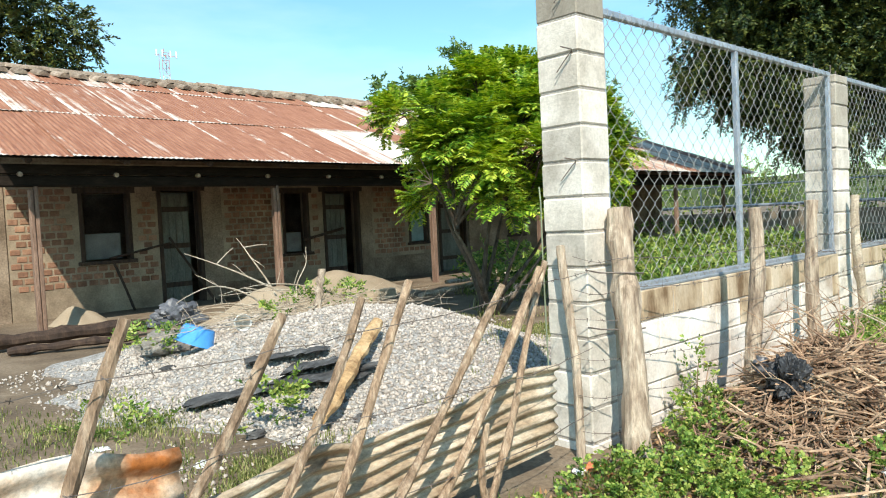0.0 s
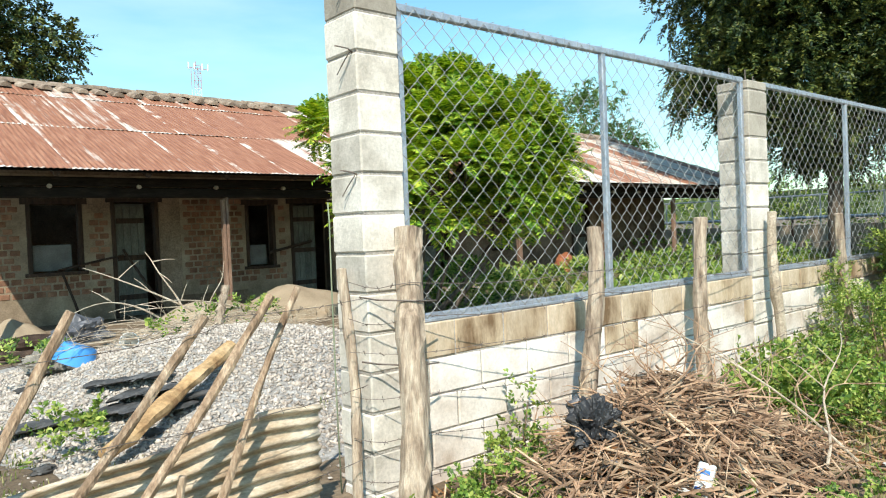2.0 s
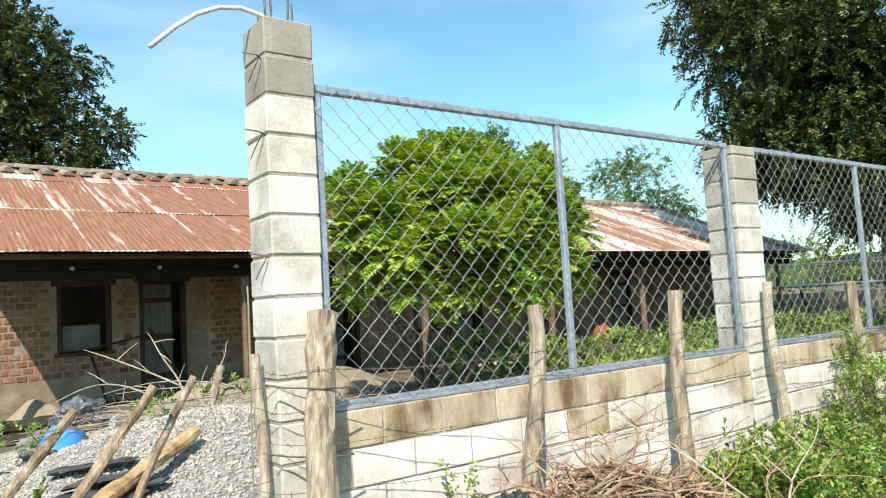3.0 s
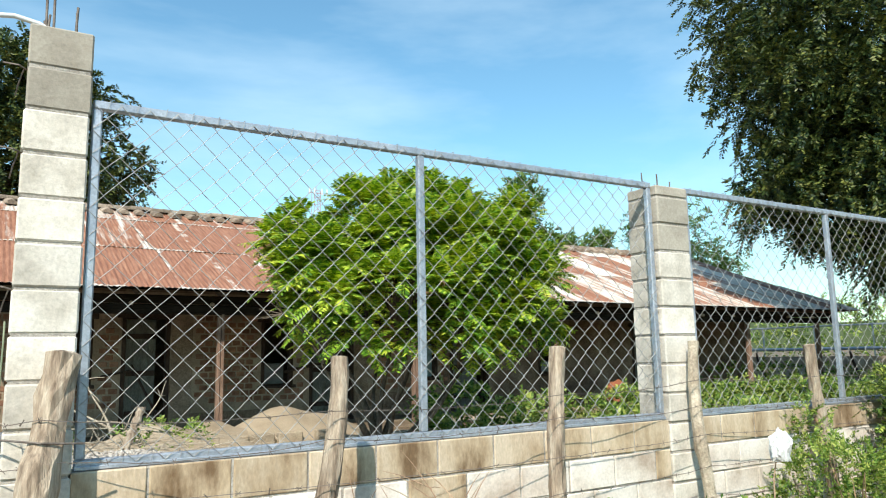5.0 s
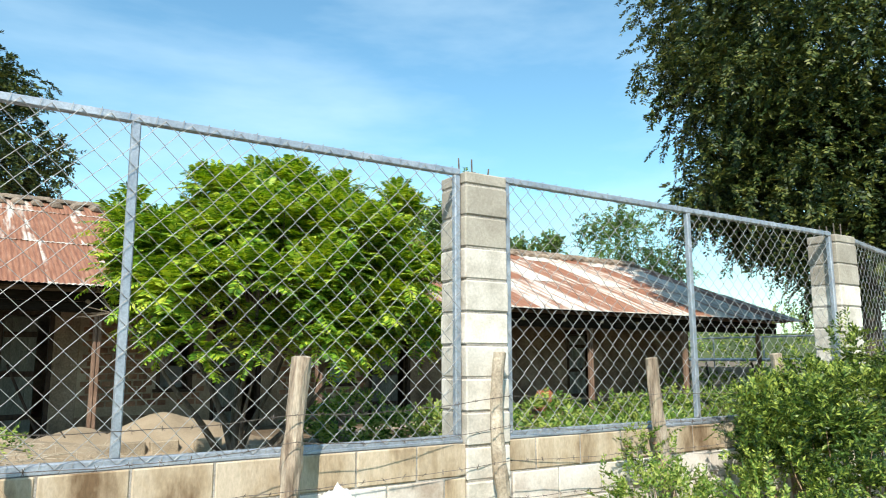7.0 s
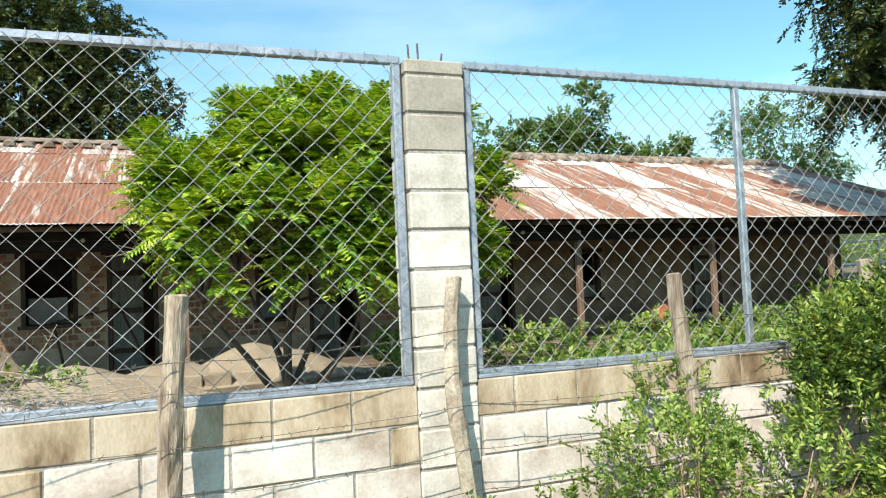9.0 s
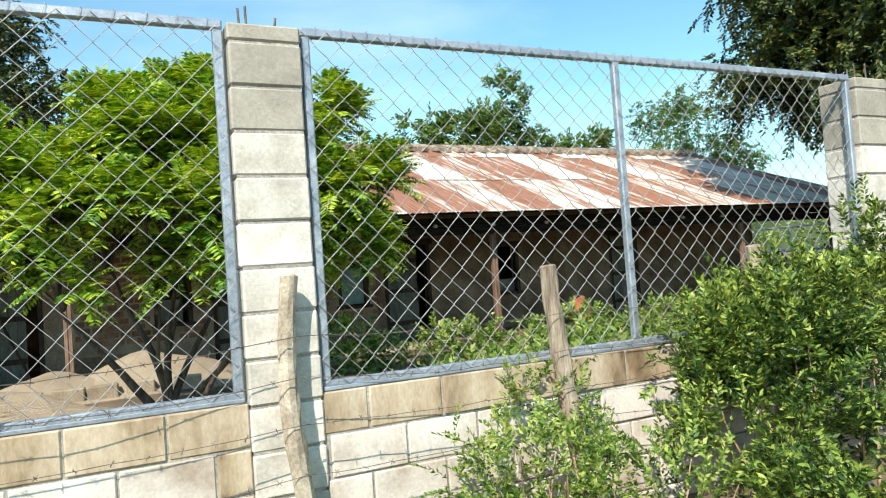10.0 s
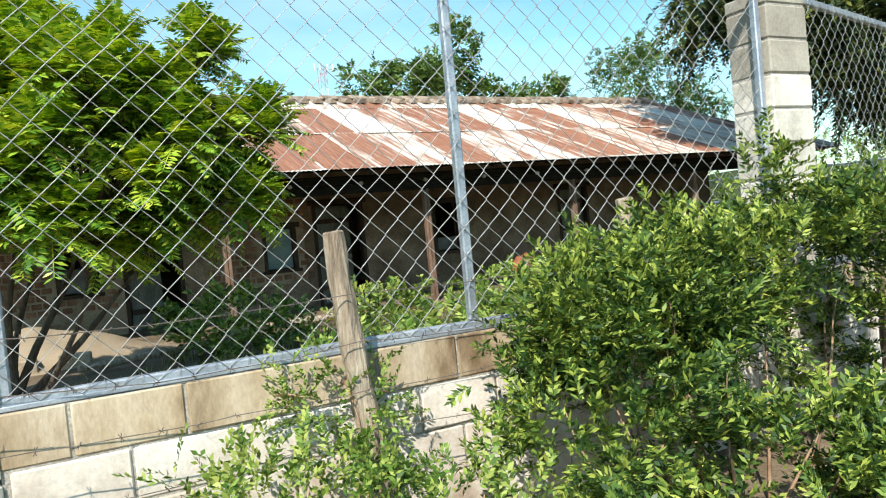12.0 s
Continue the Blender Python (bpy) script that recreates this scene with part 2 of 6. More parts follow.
M["branch_grey"] = surf("dead_branch", [(0.3, (0.26, 0.20, 0.14)), (0.7, (0.52, 0.44, 0.34))], 8, rough=0.85, bump=0.3, island=0.35)
M["mortar_mud"] = surf("mud_mortar", [(0.3, (0.17, 0.122, 0.080)), (0.5, (0.28, 0.21, 0.142)), (0.72, (0.41, 0.32, 0.22))], 2.2, rough=0.95, bump=0.6, grain=35, mottle=0.2)
M["brick"] = surf("adobe_brick", [(0.28, (0.12, 0.060, 0.038)), (0.5, (0.24, 0.120, 0.072)), (0.75, (0.38, 0.225, 0.14))], 3.5, rough=0.93, bump=0.6, grain=45, rand=0.22, mottle=0.2)
M["bricks"] = surf("adobe_bricks", [(0.28, (0.12, 0.060, 0.038)), (0.5, (0.24, 0.120, 0.072)), (0.75, (0.38, 0.225, 0.14))], 3.5, rough=0.93, bump=0.6, grain=45, island=0.22, mottle=0.2)
M["mud"] = surf("mud_plaster", [(0.3, (0.105, 0.068, 0.044)), (0.5, (0.18, 0.122, 0.080)), (0.72, (0.29, 0.21, 0.145))], 1.4, rough=0.95, bump=0.5, grain=28)
M["plaster"] = surf("pale_plaster", [(0.3, (0.28, 0.215, 0.15)), (0.55, (0.40, 0.325, 0.24)), (0.75, (0.50, 0.43, 0.33))], 1.8, rough=0.93, bump=0.4, grain=35)
M["old_plaster"] = surf("old_house_plaster", [(0.3, (0.15, 0.105, 0.07)), (0.55, (0.26, 0.19, 0.132)), (0.75, (0.38, 0.29, 0.21))], 1.8, rough=0.95, bump=0.4, grain=35, spec=0.15)
M["paint_door"] = surf("faded_door_paint", [(0.3, (0.08, 0.08, 0.065)), (0.6, (0.14, 0.14, 0.115)), (0.8, (0.21, 0.205, 0.17))], 3, stretch=(2, 2, 0.6), rough=0.75, bump=0.3, grain=40)
M["board"] = surf("grey_board", [(0.3, (0.11, 0.105, 0.095)), (0.7, (0.22, 0.215, 0.20))], 3, rough=0.85, bump=0.2)
M["teal"] = surf("faded_teal_shutter", [(0.3, (0.15, 0.22, 0.21)), (0.7, (0.27, 0.36, 0.34))], 4, rough=0.75, bump=0.2)
M["tile"] = surf("old_clay_tile", [(0.28, (0.11, 0.085, 0.065)), (0.5, (0.25, 0.19, 0.14)), (0.75, (0.40, 0.33, 0.26))], 5, rough=0.95, bump=0.5, grain=40, rand=0.25)
M["rust_roof"] = roof_material("rusted_zinc_sheet", 0.69, 0.26)
M["half_roof"] = roof_material("half_rusted_zinc_sheet", 0.52, 0.08)
M["zinc_roof"] = roof_material("pale_zinc_sheet", 0.43, 0.05)
M["old_tin"] = surf("weathered_fence_tin", [(0.28, (0.13, 0.062, 0.03)), (0.46, (0.37, 0.275, 0.18)), (0.68, (0.60, 0.51, 0.395))], 3.4, stretch=(0.8, 1, 2.6), rough=0.6, bump=0.2, grain=40, metal=0.1)
M["rusty_tin"] = surf("rust_edged_tin", [(0.36, (0.36, 0.12, 0.03)), (0.48, (0.56, 0.38, 0.24)), (0.62, (0.70, 0.66, 0.59))], 2.6, rough=0.6, bump=0.2, grain=40, metal=0.1)
M["gravel"] = surf("gravel_stone", [(0.25, (0.23, 0.19, 0.155)), (0.5, (0.43, 0.375, 0.32)), (0.8, (0.64, 0.58, 0.52))], 9, rough=0.9, bump=0.3, grain=60, island=0.26, mottle=0.15)
M["gravel_bed"] = surf("gravel_bed", [(0.3, (0.16, 0.145, 0.125)), (0.5, (0.32, 0.30, 0.275)), (0.7, (0.5, 0.48, 0.45))], 22, rough=0.95, bump=1.0, grain=60)
M["sand"] = surf("sand", [(0.3, (0.25, 0.19, 0.125)), (0.7, (0.36, 0.285, 0.20))], 2.0, rough=0.95, bump=0.5, grain=60, mottle=0.12)
M["adobe"] = surf("adobe_block", [(0.3, (0.26, 0.20, 0.135)), (0.7, (0.40, 0.325, 0.23))], 4, rough=0.95, bump=0.5, rand=0.2)
M["sack"] = surf("grey_sackcloth", [(0.3, (0.13, 0.118, 0.10)), (0.55, (0.22, 0.20, 0.17)), (0.75, (0.30, 0.275, 0.235))], 7, rough=0.95, bump=0.6, grain=45)
M["pvc"] = surf("grey_pvc", [(0.3, (0.58, 0.58, 0.57)), (0.7, (0.70, 0.70, 0.69))], 5, rough=0.45, bump=0, mottle=0.05)
M["hose"] = surf("pale_green_hose", [(0.3, (0.16, 0.19, 0.12)), (0.7, (0.24, 0.27, 0.18))], 5, rough=0.5, bump=0, mottle=0.08)
M["blue"] = surf("blue_plastic", [(0.3, (0.05, 0.24, 0.58)), (0.7, (0.09, 0.33, 0.70))], 4, rough=0.38, bump=0.05, mottle=0.08, spec=0.5)
M["white_plastic"] = surf("white_plastic", [(0.3, (0.52, 0.51, 0.48)), (0.7, (0.74, 0.73, 0.70))], 6, rough=0.45, bump=0.1, mottle=0.08, spec=0.5)
M["black_plastic"] = surf("black_plastic", [(0.3, (0.010, 0.010, 0.011)), (0.7, (0.028, 0.028, 0.030))], 9, rough=0.55, bump=0.4, grain=30, spec=0.5)
M["grey_plastic"] = surf("grey_plastic_sheet", [(0.3, (0.045, 0.045, 0.05)), (0.7, (0.14, 0.14, 0.15))], 5, rough=0.45, bump=0.4, grain=20, spec=0.5)
M["ink_blue"] = surf("blue_print", [(0.3, (0.06, 0.18, 0.50)), (0.7, (0.10, 0.26, 0.60))], 4, rough=0.6, bump=0)
M["orange"] = surf("orange_litter", [(0.3, (0.55, 0.13, 0.05)), (0.7, (0.75, 0.30, 0.16))], 6, rough=0.6, bump=0.2)
M["clay_pot"] = surf("rusty_brown_clay", [(0.3, (0.22, 0.07, 0.03)), (0.7, (0.36, 0.14, 0.07))], 4, rough=0.85, bump=0.3)
M["mast_red"] = surf("red_mast_paint", [(0.3, (0.40, 0.20, 0.19)), (0.7, (0.48, 0.27, 0.25))], 2, rough=0.7, bump=0)
M["mast_white"] = surf("white_mast_paint", [(0.3, (0.6, 0.6, 0.6)), (0.7, (0.75, 0.75, 0.75))], 2, rough=0.7, bump=0)
M["hill"] = surf("far_woods", [(0.3, (0.05, 0.075, 0.035)), (0.7, (0.10, 0.13, 0.06))], 0.2, rough=1.0, bump=0)
M["leaf_tree"] = leaf_material("garden_tree_leaf", (0.060, 0.155, 0.015), (0.225, 0.395, 0.030), (0.54, 0.61, 0.075), 0.27, 0.40)
M["leaf_dark"] = leaf_material("dark_tree_leaf", (0.012, 0.028, 0.010), (0.040, 0.072, 0.018), (0.15, 0.165, 0.034), 0.12)
M["leaf_far"] = leaf_material("far_tree_leaf", (0.05, 0.11, 0.025), (0.11, 0.20, 0.045), (0.21, 0.30, 0.08), 0.30)
M["leaf_bush"] = leaf_material("shrub_leaf", (0.024, 0.056, 0.012), (0.095, 0.170, 0.028), (0.37, 0.43, 0.080), 0.16, 0.45)
M["leaf_weed"] = leaf_material("weed_leaf", (0.055, 0.115, 0.018), (0.16, 0.27, 0.042), (0.40, 0.45, 0.11), 0.24)
M["leaf_dry"] = leaf_material("dry_leaf", (0.20, 0.09, 0.035), (0.34, 0.18, 0.08), (0.5, 0.33, 0.17), 0.25, 0.8)
M["litter_bed"] = surf("rotted_litter", [(0.3, (0.06, 0.038, 0.024)), (0.6, (0.16, 0.10, 0.062)), (0.8, (0.30, 0.20, 0.12))], 14, rough=0.95, bump=0.9, grain=40)
M["grass"] = leaf_material("grass_blade", (0.09, 0.12, 0.03), (0.20, 0.235, 0.065), (0.44, 0.40, 0.18), 0.35, 0.6)


# ---- helpers ----
def mesh_of(name, verts, faces, smooth=False):
    me = bpy.data.meshes.new(name)
    verts = np.asarray(verts, dtype=np.float32)
    if isinstance(faces, np.ndarray):
        k = faces.shape[1]
        me.vertices.add(len(verts))
        me.vertices.foreach_set("co", verts.ravel())
        me.loops.add(faces.size)
        me.loops.foreach_set("vertex_index", faces.astype(np.int32).ravel())
        me.polygons.add(len(faces))
        me.polygons.foreach_set("loop_start", np.arange(0, faces.size, k, dtype=np.int32))
        me.update(calc_edges=True)
        me.validate()
    else:
        me.from_pydata([tuple(map(float, v)) for v in verts], [], faces)
    if smooth:
        me.polygons.foreach_set("use_smooth", [True] * len(me.polygons))
    return me


class Geo:
    """Collects verts and faces of one mesh."""

    def __init__(self):
        self.v, self.f = [], []

    def add(self, verts, faces):
        n = len(self.v)
        self.v.extend(tuple(p) for p in verts)
        self.f.extend(tuple(i + n for i in f) for f in faces)
        return self

    def box(self, x0, x1, y0, y1, z0, z1, c=0.0):
        v, f = chamfered(x1 - x0, y1 - y0, z1 - z0, c)
        return self.add([(p[0] + (x0 + x1) / 2, p[1] + (y0 + y1) / 2, p[2] + (z0 + z1) / 2) for p in v], f)

    def tube(self, pts, radii, n=8, cap=True, rough=0.0, rng=random):
        pts = [Vector(p) for p in pts]
        if not isinstance(radii, (list, tuple)):
            radii = [radii] * len(pts)
        rings = []
        side = None
        for i, p in enumerate(pts):
            d = (pts[min(i + 1, len(pts) - 1)] - pts[max(i - 1, 0)])
            d = d.normalized() if d.length > 1e-9 else Vector((0, 0, 1))
            if side is None:
                side = d.orthogonal().normalized()
            side = (side - d * side.dot(d))
            side = side.normalized() if side.length > 1e-6 else d.orthogonal().normalized()
            up = d.cross(side)
            ring = []
            for k in range(n):
                a = 2 * math.pi * k / n
                r = radii[i] * (1 + (rng.uniform(-rough, rough) if rough else 0))
                ring.append(p + side * (r * math.cos(a)) + up * (r * math.sin(a)))
            rings.append(ring)
        verts = [q for ring in rings for q in ring]
        faces = []
        for i in range(len(pts) - 1):
            for k in range(n):
                faces.append((i * n + k, i * n + (k + 1) % n, (i + 1) * n + (k + 1) % n, (i + 1) * n + k))
        if cap:
            faces.append(tuple(range(n - 1, -1, -1)))
            faces.append(tuple((len(pts) - 1) * n + k for k in range(n)))
        return self.add(verts, faces)

    def ob(self, name, mat, parent=None, smooth=False, label=""):
        return part(name, mesh_of(name, self.v, self.f, smooth), mat, parent, label)


def part(name, me, mat, parent=None, label=""):
    if not me.materials:
        me.materials.append(M[mat])
    o = new(name, me)
    if parent is not None:
        o.parent = parent
    return tagged(o, label)


def thing(name, label, category, at=(0, 0, 0), group="", kind=""):
    o = new(name)
    o.location = at
    o.empty_display_size = 0.1
    return tagged(o, label, category, group, kind)


def chamfered(sx, sy, sz, c):
    """Verts and faces of a box about the origin with chamfered edges."""
    hx, hy, hz = sx / 2, sy / 2, sz / 2
    if c <= 0:
        v = [(x * hx, y * hy, z * hz) for x in (-1, 1) for y in (-1, 1) for z in (-1, 1)]
        return v, [(0, 1, 3, 2), (4, 6, 7, 5), (0, 4, 5, 1), (2, 3, 7, 6), (0, 2, 6, 4), (1, 5, 7, 3)]
    c = min(c, hx * 0.8, hy * 0.8, hz * 0.8)
    v, f, idx = [], [], {}
    for x in (-1, 1):
        for y in (-1, 1):
            for z in (-1, 1):
                for ax in range(3):
                    p = [x * (hx - c), y * (hy - c), z * (hz - c)]
                    p[ax] = (x * hx, y * hy, z * hz)[ax]
                    idx[(x, y, z, ax)] = len(v)
                    v.append(tuple(p))

    def face(keys, normal):
        ids = [idx[k] for k in keys]
        a, b, d = (Vector(v[i]) for i in ids[:3])
        f.append(tuple(ids) if (b - a).cross(d - b).dot(Vector(normal)) > 0 else tuple(reversed(ids)))

    for ax in range(3):
        o1, o2 = [a for a in range(3) if a != ax]
        for s in (-1, 1):
            keys = []
            for a, b in ((-1, -1), (1, -1), (1, 1), (-1, 1)):
                k = [0, 0, 0]
                k[ax], k[o1], k[o2] = s, a, b
                keys.append((*k, ax))
            nrm = [0, 0, 0]
            nrm[ax] = s
            face(keys, nrm)
    for a1 in range(3):
        for a2 in range(a1 + 1, 3):
            a3 = 3 - a1 - a2
            for s1 in (-1, 1):
                for s2 in (-1, 1):
                    k0, k1 = [0, 0, 0], [0, 0, 0]
                    k0[a1] = k1[a1] = s1
                    k0[a2] = k1[a2] = s2
                    k0[a3], k1[a3] = -1, 1
                    nrm = [0, 0, 0]
                    nrm[a1], nrm[a2] = s1, s2
                    face([(*k0, a1), (*k1, a1), (*k1, a2), (*k0, a2)], nrm)
    for x in (-1, 1):
        for y in (-1, 1):
            for z in (-1, 1):
                face([(x, y, z, 0), (x, y, z, 1), (x, y, z, 2)], (x, y, z))
    return v, f


def unit(a):
    return a / np.maximum(np.linalg.norm(a, axis=-1, keepdims=True), 1e-9)


def fronds(rng, base, way, length, per, leaf, wide, droop=0.3, splay=0.7, both=True):
    """Leaves set along stalks. base, way: (n, 3); length: (n,); per: leaves a stalk. Returns verts and quads."""
    n = len(base)
    t = (np.arange(per) + 0.6) / per
    side = unit(np.cross(way, np.array([0.0, 0.0, 1.0]) + rng.normal(0, 0.25, (n, 3))))
    up = np.cross(side, way)
    L = np.asarray(length)[:, None, None]
    pos = base[:, None, :] + way[:, None, :] * (t[None, :, None] * L)
    pos[:, :, 2] -= droop * (t[None, :] ** 2) * np.asarray(length)[:, None]
    flip = np.where(np.arange(per) % 2 == 0, 1.0, -1.0)[None, :, None]
    d = way[:, None, :] * (1 - splay) + side[:, None, :] * flip * splay + up[:, None, :] * 0.15
    d = d + rng.normal(0, 0.22, (n, per, 3))
    d[:, :, 2] -= droop * 0.5
    d = unit(d)
    nrm = unit(up[:, None, :] + rng.normal(0, 0.45, (n, per, 3)))
    w = unit(np.cross(d, nrm))
    ll = leaf * rng.uniform(0.7, 1.25, (n, per, 1)) * (1.0 - 0.35 * np.abs(t[None, :, None] - 0.45))
    ww = wide * rng.uniform(0.8, 1.2, (n, per, 1))
    p0 = pos
    p1 = pos + d * ll * 0.45 + w * ww * 0.5 + nrm * ww * 0.12
    p2 = pos + d * ll - nrm * ww * 0.15
    p3 = pos + d * ll * 0.45 - w * ww * 0.5 + nrm * ww * 0.12
    v = np.stack([p0, p1, p2, p3], axis=2).reshape(-1, 3)
    f = np.arange(len(v)).reshape(-1, 4)
    return v, f


def pinnate(rng, base, way, length, pairs, leaf, wide, droop=0.5, fold=0.25):
    """Feather leaves: a bent midrib with leaflets in opposite pairs. base, way: (n, 3); length: (n,). Returns verts and quads."""
    n = len(base)
    L = np.asarray(length)[:, None]
    t = (np.arange(pairs) + 0.8) / pairs
    flat = np.cross(way, np.array([0.0, 0.0, 1.0]) + rng.normal(0, 0.12, (n, 3)))
    side = unit(flat)
    pos = base[:, None, :] + way[:, None, :] * (t[None, :, None] * L[:, :, None])
    pos[:, :, 2] -= droop * t[None, :] ** 2 * L
    tan = way[:, None, :] * np.ones((1, pairs, 1))
    tan[:, :, 2] -= 2 * droop * t[None, :]
    tan = unit(tan)
    nrm = unit(np.cross(side[:, None, :], tan))
    size = (0.55 + 0.9 * t * (1.15 - t) / 0.33 * 0.5)[None, :, None]
    out = []
    for sgn in (-1.0, 1.0):
        d = unit(side[:, None, :] * sgn + tan * 0.45 - nrm * fold + rng.normal(0, 0.10, (n, pairs, 3)))
        w = unit(np.cross(nrm + rng.normal(0, 0.15, (n, pairs, 3)), d))
        ll = leaf * size * rng.uniform(0.85, 1.15, (n, pairs, 1))
        ww = wide * size * rng.uniform(0.85, 1.15, (n, pairs, 1))
        out.append(np.stack([pos, pos + d * ll * 0.5 + w * ww * 0.5, pos + d * ll - nrm * ll * 0.12, pos + d * ll * 0.5 - w * ww * 0.5], axis=2))
    rib = unit(side)[:, None, :] * 0.0035
    a, b = pos[:, :-1], pos[:, 1:]
    ribs = np.stack([a - rib, a + rib, b + rib, b - rib], axis=2)
    v = np.concatenate([o.reshape(-1, 3) for o in out] + [ribs.reshape(-1, 3)])
    return v, np.arange(len(v)).reshape(-1, 4)


def lobes(rng, centre, radii, count, spread=0.55):
    """Points in and on a lumpy crown: fuller near its skin, with gaps."""
    c, r = np.array(centre), np.array(radii)
    d = unit(rng.normal(0, 1, (count, 3)))
    s = rng.uniform(0, 1, count) ** (1 / 3) * 0.35 + 0.65 * rng.uniform(0.35, 1.0, count) ** 0.6
    k = 1 + 0.22 * np.sin(d[:, 0] * 5 + 1) * np.sin(d[:, 2] * 6) + 0.14 * np.sin(d[:, 1] * 9 + d[:, 0] * 4)
    return c + d * r * (s * k)[:, None], d

# ---- ground ----
FENCE_Y = 2.575


def ground_height(x, y):
    h = 0.03 * noise.noise((x * 0.5, y * 0.5, 0)) + 0.015 * noise.noise((x * 2.1, y * 2.1, 3))
    near = max(0.0, 1 - max(abs(x - 10) / 30, abs(y - 5) / 20))
    h *= min(1.0, near * 4)
    h -= 0.04 * max(0.0, min(1.0, (-y - 1.2) / 2))
    return h


def build_ground():
    xs = [-900, -300, -120, -60, -30, -15] + [-8 + 0.25 * i for i in range(105)] + [20, 23, 27, 32, 40, 60, 120, 300, 900]
    ys = [-900, -300, -100, -40, -20, -10] + [-6 + 0.25 * i for i in range(77)] + [15, 18, 22, 30, 45, 80, 160, 400, 1200]
    v = [(x, y, ground_height(x, y)) for y in ys for x in xs]
    n = len(xs)
    f = [(j * n + i, j * n + i + 1, (j + 1) * n + i + 1, (j + 1) * n + i) for j in range(len(ys) - 1) for i in range(n - 1)]
    o = part("ground", mesh_of("ground", v, f, True), "earth")
    tagged(o, "bare brown earth with thin grass", "ground", kind="structure")


build_ground()

# ---- block wall and pillars ----
PILLARS = [(3.80, 4.06, 2.815), (7.695, 8.015, 2.495), (11.88, 12.22, 2.49), (16.25, 16.6, 2.49), (20.65, 21.0, 2.49), (25.05, 25.4, 2.49)]
# the fence runs slightly towards the street, and turns into the field behind the third pillar
FENCE_TURN = pose(3.93, FENCE_Y, 0, 0, 0, -1.65) @ pose(-3.93, -FENCE_Y, 0)
FIELD_TURN = FENCE_TURN @ pose(12.05, FENCE_Y, 0, 0, 0, 13.0) @ pose(-12.05, -FENCE_Y, 0)


def fence_y(x):
    return FENCE_Y - 0.0288 * (x - 3.93)


WALL_TOP, COURSE, BLOCK = 0.852, 0.195, 0.374
BLOCKS = {}


def block_mesh(sx, sy, sz, mat, c=0.006):
    key = (round(sx, 3), round(sy, 3), round(sz, 3), mat)
    if key not in BLOCKS:
        v, f = chamfered(sx, sy, sz, c)
        me = mesh_of("block", v, f)
        me.materials.append(M[mat])
        BLOCKS[key] = me
    return BLOCKS[key]


def put_block(me, mat, parent, x, y, z, rz=0.0, name="block"):
    o = part(name, me, mat, parent)
    o.matrix_local = pose(x, y, z, 0, 0, rz)
    return o


def build_pillar(x0, x1, top, rng):
    p = thing("block_pillar", "tall square pillar of grey concrete blocks with worn mortar joints", "pillar", group="pillars of the street fence")
    p.matrix_world = FIELD_TURN if x0 > 13 else FENCE_TURN
    w, y0, y1 = x1 - x0, FENCE_Y, FENCE_Y + 0.285
    Geo().box(x0 + 0.008, x1 - 0.008, y0 + 0.008, y1 - 0.008, -0.1, top - 0.01).ob("mortar_core", "mortar", p, label="grey mortar core")
    z, k = top, 0
    while z > 0.0:
        mat = "block_grey" if k < (3 if x0 > 4 else 2) else "block_pillar"
        full = 0.085 if (k == 0 and x0 > 4) else 0.198
        h = full - 0.012
        zc = z - full / 2
        put_block(block_mesh(w, y1 - y0, h, mat, 0.008), mat, p, (x0 + x1) / 2 + rng.uniform(-.003, .003), (y0 + y1) / 2 + rng.uniform(-.003, .003), zc, rng.uniform(-.4, .4))
        z -= full
        k += 1
    for dx, dy in ((0.06, 0.07), (-0.06, 0.07), (0.06, -0.07), (-0.06, -0.07)):
        h = rng.uniform(0.05, 0.14)
        x, y = (x0 + x1) / 2 + dx, (y0 + y1) / 2 + dy
        Geo().tube([(x, y, top - 0.03), (x + rng.uniform(-.012, .012), y, top + h)], 0.0055, 6).ob("rebar", "rusty_wire", p, label="rusty reinforcing bar end")
    return p


def build_wall(x0, x1, rng, label_n, shift=(7.363, 7.548)):
    """Courses of blocks; shift: where one upright joint of the odd and of the even courses stands."""
    w = thing("wall_street_%d" % label_n, "low concrete block wall with whitewashed courses and stained top course", "wall", kind="structure")
    w.matrix_world = FIELD_TURN if x0 > 12.2 else FENCE_TURN
    y0 = FENCE_Y + 0.012
    Geo().box(x0, x1, y0 + 0.008, y0 + 0.14, -0.1, WALL_TOP - 0.004).ob("mortar_core", "mortar", w)
    z, k = WALL_TOP, 0
    while z > -0.05:
        x = shift[k % 2] - BLOCK * math.ceil((shift[k % 2] - x0) / BLOCK)
        while x < x1:
            a, b = max(x + 0.005, x0 + 0.001), min(x + BLOCK - 0.005, x1 - 0.001)
            if b - a > 0.03:
                end = b - a < BLOCK * 0.8
                mat = "block_tan" if (k == 0 or k == 1 and (end or rng.random() < 0.12)) else "block_pale"
                put_block(block_mesh(b - a, 0.15, COURSE - 0.010, mat), mat, w, (a + b) / 2, y0 + 0.075 + rng.uniform(-.003, .003), z - COURSE / 2, rng.uniform(-.3, .3))
            x += BLOCK
        z -= COURSE
        k += 1


rng_b = random.Random(5)
for px0, px1, ptop in PILLARS:
    build_pillar(px0, px1, ptop, rng_b)
for i in range(len(PILLARS) - 1):
    build_wall(PILLARS[i][1], PILLARS[i + 1][0], rng_b, i + 1, (7.363, 7.548) if i == 0 else (8.23, 8.41))

